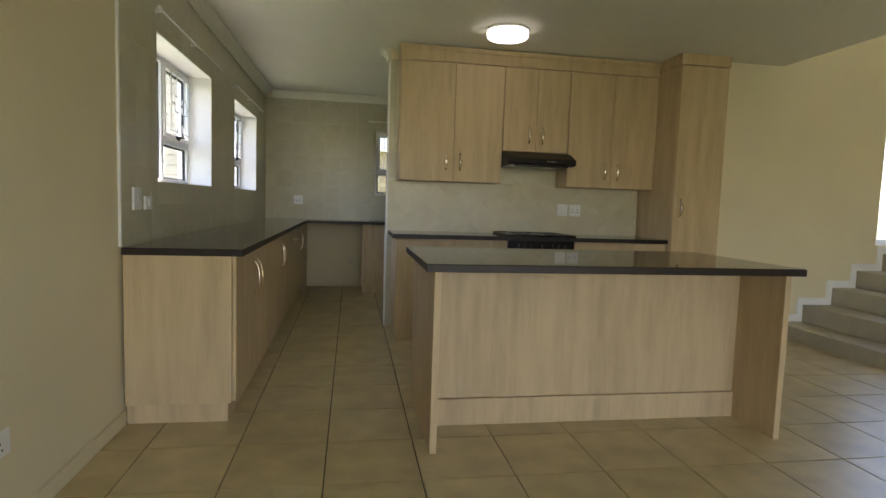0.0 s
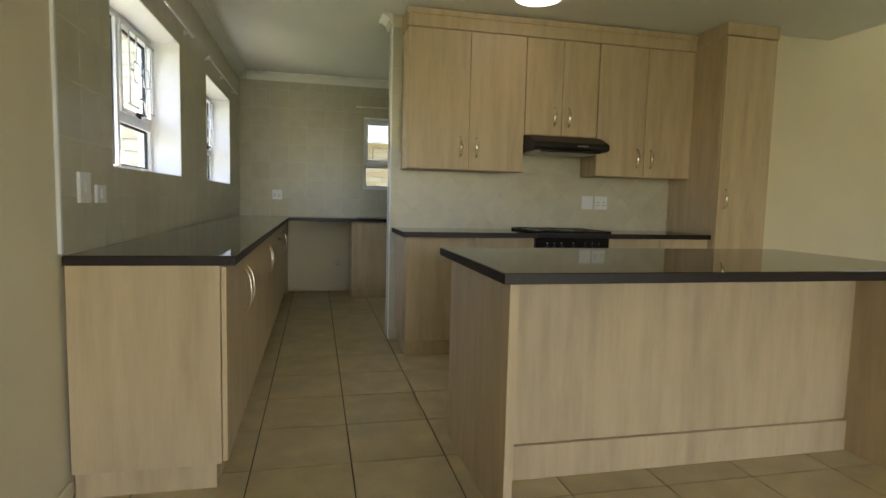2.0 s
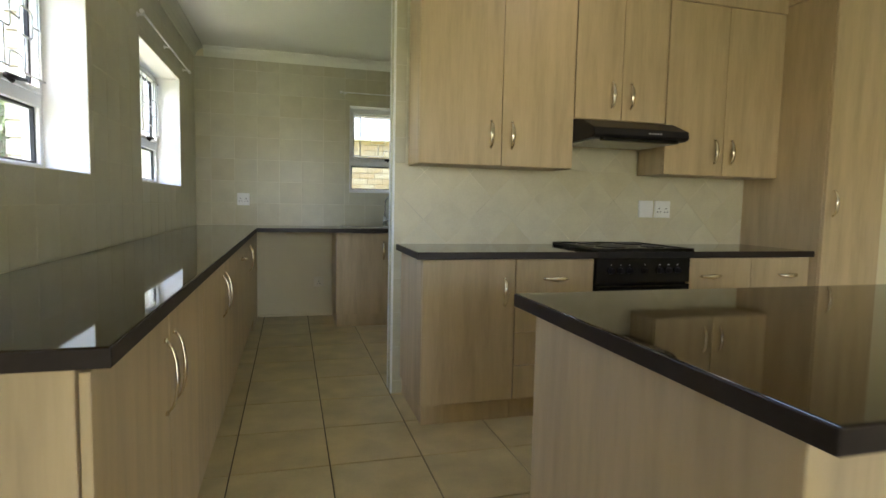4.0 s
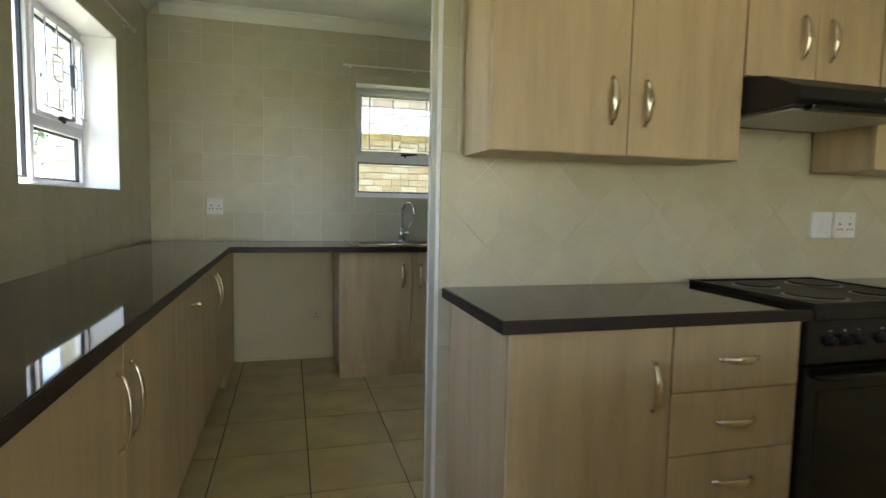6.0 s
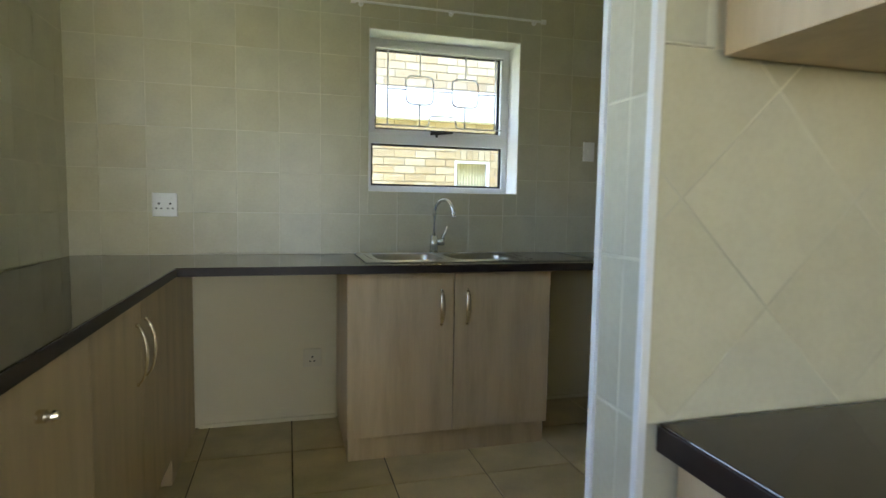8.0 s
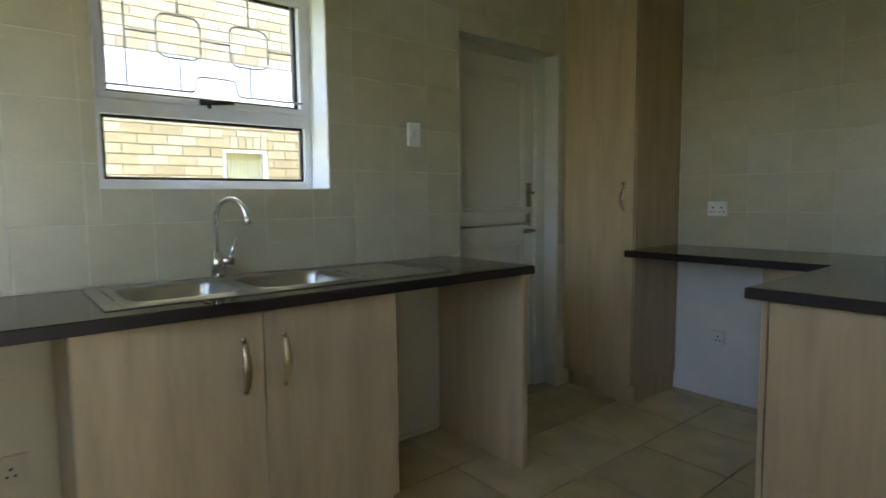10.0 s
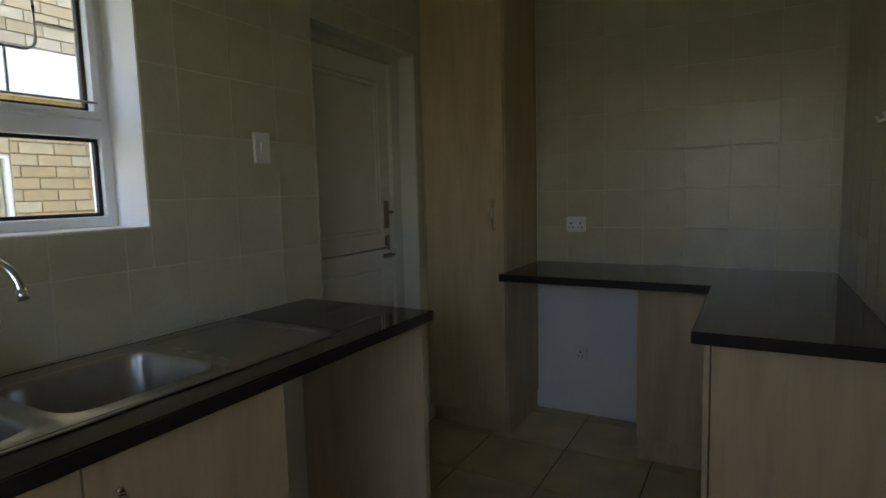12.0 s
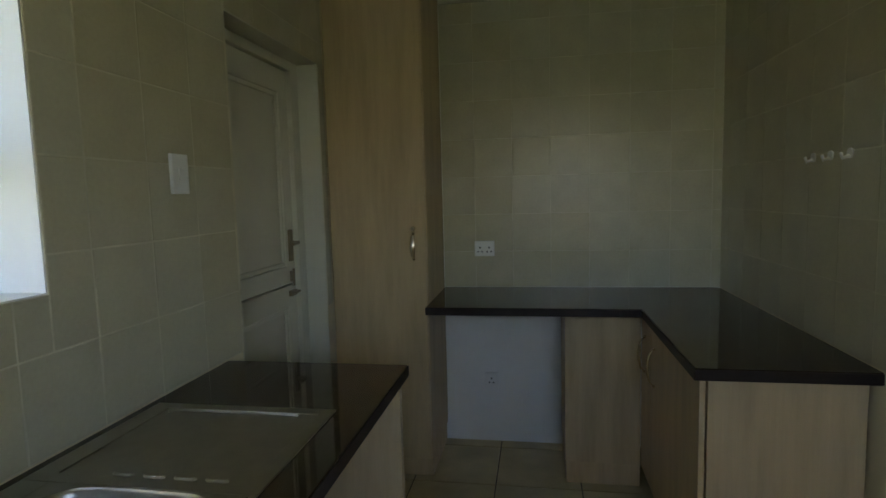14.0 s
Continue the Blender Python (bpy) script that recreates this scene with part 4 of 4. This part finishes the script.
plate("isolator_switch", (3.133, YP - T, 1.133), (0, -1, 0), 0.106, 0.112, "white cooker switch on the splashback", "switch", rocker=1)
plate("wall_socket", (3.260, YP - T, 1.133), (0, -1, 0), 0.118, 0.112, "white double socket on the splashback", "socket", 2)
plate("light_switch", (2.735, YB - T, 1.498), (0, -1, 0), 0.072, 0.112, "white light switch beside the stable door", "switch", rocker=1)
plate("wall_socket", (XF - T, 6.35, 1.117), (-1, 0, 0), 0.11, 0.085, "white double socket above the scullery worktop", "socket", 2)
plate("wall_socket", (XF, 6.325, 0.367), (-1, 0, 0), 0.075, 0.075, "low white socket in the scullery appliance space", "socket", 1)
plate("wall_socket", (0, 1.44, 0.34), (1, 0, 0), 0.115, 0.085, "low white socket above the skirting", "socket", 1)


def curtain_rail(a, b, n):
    a, b, n = Vector(a), Vector(b), Vector(n)
    th = thing("curtain_rail", (a + b) / 2, "slim white curtain track above the window", "curtain rail", "curtain rails")
    part("track", tube(bmesh.new(), [a + n * 0.04, b + n * 0.04], 0.0065, 8), WHITE, th)
    for f in (0.04, 0.5, 0.96):
        p = a.lerp(b, f)
        bm = tube(bmesh.new(), [p - n * 0.002, p + n * 0.042], 0.007, 8)
        tube(bm, [p - n * 0.002, p + n * 0.006], 0.014, 10)
        part("bracket", bm, WHITE, th)
    for e in (a, b):
        part("end_stop", tube(bmesh.new(), [e + n * 0.04 - (b - a).normalized() * 0.012, e + n * 0.04 + (b - a).normalized() * 0.012], 0.013, 10), WHITE, th)


curtain_rail((T, 2.90, 2.19), (T, 4.42, 2.19), (1, 0, 0))
curtain_rail((T, 5.02, 2.19), (T, 6.56, 2.19), (1, 0, 0))
curtain_rail((1.335, YB - T, 2.205), (2.40, YB - T, 2.205), (0, -1, 0))

for x in (3.42, 3.305, 3.19):
    th = thing("wall_hook", (x, YS + T, 1.51), "small white plastic hook stuck on the tiles", "hook", "row of hooks")
    part("plate", disc(bmesh.new(), (x, YS + T - 0.001, 1.515), "y", 0.016, 0.005, 16), WHITE, th)
    part("peg", tube(bmesh.new(), [(x, YS + T + 0.004, 1.508), (x, YS + T + 0.022, 1.500), (x, YS + T + 0.028, 1.517)], 0.0055, 8), WHITE, th, "", True)

# ---- outdoors ----
ground = part("ground", boxes((-300, 300, -300, 300, -0.6, -0.2)), GROUND, None)
tagged(ground, "dry grassy yard around the house", "ground", kind="structure")

nb = thing("neighbour_house", (3.4, 10.2, -0.2), "yellow face brick house across the narrow yard", "house")
FY = 10.05
NW = (2.80, 3.22, 0.75, 1.665)
part("wall", wall_y(FY + 0.012, FY + 0.23, [-0.9, 9.5], [-0.2, 5.6], [NW]), MORTAR, nb, "mortar bed behind the bricks")
part("side_wall", boxes((-0.9, -0.68, FY + 0.23, FY + 8, -0.2, 5.6)), MORTAR, nb)
part("ledge", boxes((-1.0, 9.6, FY - 0.11, FY + 0.01, 2.075, 2.40)), PLASTER, nb, "white painted concrete ledge", bevel=0.01)
part("roof", boxes((-1.3, 9.9, FY - 0.5, FY + 8.4, 5.6, 5.8)), PLASTER, nb, "white roof edge", bevel=0.02)
part("downpipe", boxes((3.76, 3.92, FY - 0.10, FY - 0.005, -0.2, 2.075)), PLASTER, nb, "white square downpipe", bevel=0.008)
a, b, c, d = NW
wf = part("window", grid_solid([a, a + 0.03, b - 0.03, b], [c, c + 0.03, d - 0.03, d], lambda u, v: a + 0.03 < u < b - 0.03 and c + 0.03 < v < d - 0.03,
          lambda u, v, w: (u, w, v), FY + 0.02, FY + 0.08), FRAMEWHITE, nb, "small white window", bevel=0.004)
pn = part("pane", boxes((a + 0.03, b - 0.03, FY + 0.05, FY + 0.054, c + 0.03, d - 0.03)), GLASS, wf)
pn.visible_shadow = False
bm = bmesh.new()
N = 40
pr = [(a + 0.02 + (b - a - 0.04) * i / N, FY + 0.13 + 0.012 * math.sin(i * 1.7)) for i in range(N + 1)]
lo = [bm.verts.new((x, y, c)) for x, y in pr]
hi = [bm.verts.new((x, y, d)) for x, y in pr]
for i in range(N):
    bm.faces.new([lo[i], lo[i + 1], hi[i + 1], hi[i]])
part("curtain", bm, CURTAIN, wf, "pale drawn curtain", True)

# brick piers outside the window wall
for y in (4.62, 6.76):
    pier = thing("brick_pier", (-0.36, y + 0.11, -0.2), "pale grey brick pier on the outside wall", "pier", "outside brick piers")
    part("core", boxes((-0.458, -0.252, y + 0.012, y + 0.21, -0.2, 2.7)), MORTAR, pier)
    for k in range(12, 28):
        z = -0.2 + k * 0.085
        part("brick", boxes((-0.47, -0.251, y, y + 0.222, z + 0.006, z + 0.079)), PIERBRICK, pier)


def tree(x, y, h, r, seed, label):
    rng = random.Random(seed)
    th = thing("tree", (x, y, -0.2), label, "tree")
    bm = bmesh.new()
    tips = []
    trunk = [(x, y, -0.2), (x + 0.05, y + 0.04, h * 0.2), (x + rng.uniform(-0.1, 0.1), y + rng.uniform(-0.1, 0.1), h * 0.42)]
    tube(bm, trunk, [0.13, 0.10, 0.07], 9)
    for k in range(11):
        a = rng.uniform(0, math.tau)
        p0 = Vector(trunk[1]).lerp(Vector(trunk[2]), rng.uniform(0.2, 1))
        p2 = Vector((x + r * 0.8 * math.cos(a) * rng.uniform(0.5, 1), y + r * 0.8 * math.sin(a) * rng.uniform(0.5, 1), h * rng.uniform(0.4, 0.95)))
        p1 = p0.lerp(p2, 0.5) + Vector((0, 0, 0.12 * h))
        tube(bm, [p0, p1, p2], [0.05, 0.032, 0.012], 6)
        tips += [p1.lerp(p2, f) for f in (0.1, 0.45, 0.8, 1.0)]
    part("trunk", bm, BARK, th)
    verts, faces = [], []
    for tip in tips:
        for k in range(95):
            d = Vector((rng.gauss(0, 1), rng.gauss(0, 1), rng.gauss(0, 0.8))) * (r * 0.17)
            c = tip + d
            u = Vector((rng.gauss(0, 1), rng.gauss(0, 1), rng.gauss(0, 1))).normalized()
            w = u.cross(Vector((rng.gauss(0, 1), rng.gauss(0, 1), rng.gauss(0, 1)))).normalized()
            s = rng.uniform(0.045, 0.085)
            i = len(verts)
            verts += [tuple(c - u * s), tuple(c + w * s * 0.45), tuple(c + u * s), tuple(c - w * s * 0.45)]
            faces.append((i, i + 1, i + 2, i + 3))
    me = bpy.data.meshes.new("crown")
    me.from_pydata(verts, [], faces)
    me.materials.append(LEAF)
    ob = new("crown", me)
    ob.parent = th
    ob.location = -Vector(th.location)
    return th


tree(-4.6, 14.5, 3.9, 1.7, 3, "bushy green garden tree behind the house")
tree(-7.4, 19.5, 4.6, 2.1, 5, "taller green garden tree in the yard")
tree(-3.2, 19.0, 3.6, 1.6, 8, "rounded green garden tree in the yard")

# ---- single pieces, last ----
MESHES = {}


def piece(name, w, h, t, ch, mat, parent, m):
    """One flat piece w x h, t thick with a chamfer, lying in its local xy plane; pieces of one size share a mesh."""
    key = (round(w, 3), round(h, 3), t, mat.name)
    if key not in MESHES:
        me = bpy.data.meshes.new(name)
        o, i = [(0, 0), (w, 0), (w, h), (0, h)], [(ch, ch), (w - ch, ch), (w - ch, h - ch), (ch, h - ch)]
        vs = [(x, y, 0) for x, y in o] + [(x, y, t - ch * 0.5) for x, y in o] + [(x, y, t) for x, y in i]
        fs = [(8, 9, 10, 11)]
        for k in range(4):
            j = (k + 1) % 4
            fs += [(k, j, 4 + j, 4 + k), (4 + k, 4 + j, 8 + j, 8 + k)]
        me.from_pydata(vs, [], fs)
        me.materials.append(mat)
        MESHES[key] = me
    ob = new(name, MESHES[key])
    ob.parent = parent
    ob.matrix_local = parent.matrix_basis.inverted() @ m if parent.type == "EMPTY" else m
    return ob


def cut(r, holes):
    rs = [r]
    for a, b, c, d in holes:
        nxt = []
        for x0, x1, z0, z1 in rs:
            if x1 <= a or x0 >= b or z1 <= c or z0 >= d:
                nxt.append((x0, x1, z0, z1))
                continue
            m0, m1 = max(x0, a), min(x1, b)
            nxt += [(x0, a, z0, z1)] if x0 < a else []
            nxt += [(b, x1, z0, z1)] if x1 > b else []
            nxt += [(m0, m1, z0, c)] if z0 < c else []
            nxt += [(m0, m1, d, z1)] if z1 > d else []
        rs = nxt
    return rs


def tiled(parent, u0, u1, z0, z1, ua, za, holes, base, mat=WALLTILE, pu=0.206, pz=0.206, joint=0.0038, t=0.0062):
    """Square wall tiles over u0..u1 x z0..z1 with lines at ua + k pu and za + k pz; base(u, z) is a pose whose z axis leaves the wall."""
    us = sorted({u0, u1, *(ua + k * pu for k in range(-60, 60) if u0 + 0.01 < ua + k * pu < u1 - 0.01)})
    zs = sorted({z0, z1, *(za + k * pz for k in range(-20, 20) if z0 + 0.01 < za + k * pz < z1 - 0.01)})
    for i in range(len(us) - 1):
        for j in range(len(zs) - 1):
            for a, b, c, d in cut((us[i], us[i + 1], zs[j], zs[j + 1]), holes):
                if b - a > 0.015 and d - c > 0.015:
                    e = Matrix.Translation((0, 0, random.uniform(-0.0002, 0.0002)))
                    piece("tile", b - a - joint, d - c - joint, t, 0.0016, mat, parent, base(a + joint / 2, c + joint / 2) @ e)
    gb = panel_wall([u0, u1], [z0, z1], [(max(h[0], u0), min(h[1], u1), max(h[2], z0), min(h[3], z1)) for h in holes if h[1] > u0 and h[0] < u1], lambda u, v, w: base(u, v) @ Vector((0, 0, w)), 0.0, 0.0054)
    part("grout", gb, GROUT, parent, "pale joint bed")


ZT = 2.447
tiled(wall_w, 2.432, YB, 0.9, ZT, 2.432, 1.106, [(*w, *WZ) for w in WX], lambda u, z: Matrix.Translation((0, u, z)) @ Matrix(((0, 0, 1, 0), (1, 0, 0, 0), (0, 1, 0, 0), (0, 0, 0, 1))))
tiled(wall_n, 0.0065, XF - 0.0065, 0.9, ZT, 0.141, 1.112, [SINKWIN, DOORHOLE, (3.885, 5, 0, 3)], lambda u, z: Matrix.Translation((u, YB, z)) @ Matrix(((1, 0, 0, 0), (0, 0, -1, 0), (0, 1, 0, 0), (0, 0, 0, 1))))
tiled(wall_e, YS + 0.0065, 6.58, 0.9, ZT, 5.987, 1.100, [], lambda u, z: Matrix.Translation((XF, u, z)) @ Matrix(((0, 0, -1, 0), (1, 0, 0, 0), (0, 1, 0, 0), (0, 0, 0, 1))), joint=0.0028)
tiled(wall_p, 2.7, XF, 0.9, ZT, 3.240, 1.112, [], lambda u, z: Matrix.Translation((u, YS, z)) @ Matrix(((1, 0, 0, 0), (0, 0, 1, 0), (0, 1, 0, 0), (0, 0, 0, 1))))
tiled(wall_p, YP + 0.004, 4.76, 0.0, ZT, 4.5, 0.90, [], lambda u, z: Matrix.Translation((1.44, u, z)) @ Matrix(((0, 0, -1, 0), (1, 0, 0, 0), (0, 1, 0, 0), (0, 0, 0, 1))))
tiled(wall_p, 1.442, 1.500, 0.0, 0.9, 1.3, 0.90, [], lambda u, z: Matrix.Translation((u, YP, z)) @ Matrix(((1, 0, 0, 0), (0, 0, -1, 0), (0, 1, 0, 0), (0, 0, 0, 1))))
tiled(wall_p, 1.442, 1.518, 1.37, ZT, 1.3, 0.90, [], lambda u, z: Matrix.Translation((u, YP, z)) @ Matrix(((1, 0, 0, 0), (0, 0, -1, 0), (0, 1, 0, 0), (0, 0, 0, 1))))


# diagonal splashback tiles
def clip_poly(poly, axis, val, keep_less):
    out = []
    for i, p in enumerate(poly):
        q = poly[(i + 1) % len(poly)]
        pin, qin = ((p[axis] <= val), (q[axis] <= val)) if keep_less else ((p[axis] >= val), (q[axis] >= val))
        if pin:
            out.append(p)
        if pin != qin:
            f = (val - p[axis]) / (q[axis] - p[axis])
            out.append((p[0] + f * (q[0] - p[0]), p[1] + f * (q[1] - p[1])))
    return out


def splash(u0, u1, z0, z1):
    s = 0.1414
    for i in range(-2, 26):
        for j in range(-3, 8):
            if (i + j) % 2:
                continue
            cx, cz = 1.478 + s * i, 1.0425 + s * j
            r = s - 0.0016
            poly = [(cx - r, cz), (cx, cz - r), (cx + r, cz), (cx, cz + r)]
            for ax, v, less in ((0, u0, False), (0, u1, True), (1, z0, False), (1, z1, True)):
                poly = clip_poly(poly, ax, v, less) if poly else poly
            if len(poly) < 3:
                continue
            area2 = abs(sum(p[0] * q[1] - q[0] * p[1] for p, q in zip(poly, poly[1:] + poly[:1])))
            if area2 < 0.0006:
                continue
            mx, mz = sum(p[0] for p in poly) / len(poly), sum(p[1] for p in poly) / len(poly)
            bm = bmesh.new()
            dy = random.uniform(-0.0004, 0.0004)
            lo = [bm.verts.new((x, YP, z)) for x, z in poly]
            hi = [bm.verts.new((mx + (x - mx) * 0.992, YP - 0.0062 + dy, mz + (z - mz) * 0.992)) for x, z in poly]
            bm.faces.new(hi)
            for k in range(len(poly)):
                m = (k + 1) % len(poly)
                bm.faces.new([lo[k], lo[m], hi[m], hi[k]])
            part("tile", bm, SPLASHTILE, wall_p)
    part("grout", boxes((u0, u1, YP - 0.0054, YP, z0, z1)), SPLASHGROUT, wall_p)


splash(1.444, 3.917, 0.9, 1.368)
splash(2.438, 3.053, 1.3685, 1.51)

# floor tiles: single ones where the walk passes, the rest joined
FX, FYO, FPX, FPY = 1.02, 1.74, 0.41, 0.412
fj = 0.006
rest_v, rest_f = [], []
for i in range(-4, 20):
    for j in range(-15, 14):
        xa, xb = FX + i * FPX, FX + (i + 1) * FPX
        ya, yb = FYO + j * FPY, FYO + (j + 1) * FPY
        xa, xb, ya, yb = max(xa, 0.0), min(xb, 9.0), max(ya, -4.2), min(yb, YB)
        if xb - xa < 0.03 or yb - ya < 0.03:
            continue
        if xa > 4.93 and ya > 4.2:
            continue
        if xa < 5.2 and ya > 0.0:
            m = Matrix.Translation((xa + fj / 2, ya + fj / 2, -0.0062 + random.uniform(-0.0005, 0.0004)))
            piece("tile", xb - xa - fj, yb - ya - fj, 0.0062, 0.0022, FLOORTILE, floor, m)
        else:
            k = len(rest_v)
            x0_, x1_, y0_, y1_ = xa + fj / 2, xb - fj / 2, ya + fj / 2, yb - fj / 2
            rest_v += [(x, y, -0.0058) for x, y in ((x0_, y0_), (x1_, y0_), (x1_, y1_), (x0_, y1_))]
            c2 = 0.0022
            rest_v += [(x, y, 0.0) for x, y in ((x0_ + c2, y0_ + c2), (x1_ - c2, y0_ + c2), (x1_ - c2, y1_ - c2), (x0_ + c2, y1_ - c2))]
            rest_f += [(k + 4, k + 5, k + 6, k + 7)] + [(k + q, k + (q + 1) % 4, k + 4 + (q + 1) % 4, k + 4 + q) for q in range(4)]
me = bpy.data.meshes.new("tiles")
me.from_pydata(rest_v, [], rest_f)
me.materials.append(FLOORTILE)
tl = new("tiles", me)
tl.parent = floor
tagged(tl, kind="stuff")

# bricks of the neighbour's wall
rest_v, rest_f = [], []
CUBE_F = [(0, 1, 2, 3), (0, 4, 5, 1), (1, 5, 6, 2), (2, 6, 7, 3), (3, 7, 4, 0)]
for j in range(0, 68):
    z = -0.2 + j * 0.085
    for i in range(-1, 46):
        x = -0.9 + (i + 0.5 * (j % 2)) * 0.232
        for a, b, c, d in cut((max(x, -0.9), min(x + 0.222, 9.5), z + 0.004, z + 0.079), [(NW[0], NW[1], NW[2], NW[3] + 0.115), (-2, 12, 2.075, 2.40)]):
            if b - a < 0.02 or d - c < 0.03:
                continue
            if 1.7 < a < 4.3 and 1.15 < c < 3.35:
                m = Matrix.Translation((a, FY + 0.012, c)) @ Matrix(((1, 0, 0, 0), (0, 0, -1, 0), (0, 1, 0, 0), (0, 0, 0, 1)))
                piece("brick", b - a, d - c, 0.012, 0.003, BRICK, nb, m)
            else:
                k = len(rest_v)
                rest_v += [(a, FY, c), (b, FY, c), (b, FY, d), (a, FY, d), (a, FY + 0.012, c), (b, FY + 0.012, c), (b, FY + 0.012, d), (a, FY + 0.012, d)]
                rest_f += [tuple(k + q for q in f) for f in CUBE_F]
for i in range(6):
    x = NW[0] + i * (NW[1] - NW[0]) / 6
    m = Matrix.Translation((x, FY + 0.012, NW[3] + 0.006)) @ Matrix(((1, 0, 0, 0), (0, 0, -1, 0), (0, 1, 0, 0), (0, 0, 0, 1)))
    piece("brick", (NW[1] - NW[0]) / 6 - 0.008, 0.105, 0.014, 0.003, BRICK, nb, m)
me = bpy.data.meshes.new("bricks")
me.from_pydata(rest_v, [], rest_f)
me.materials.append(BRICK)
br = new("bricks", me)
br.parent = nb
br.location = -Vector(nb.location)
tagged(br, kind="stuff")
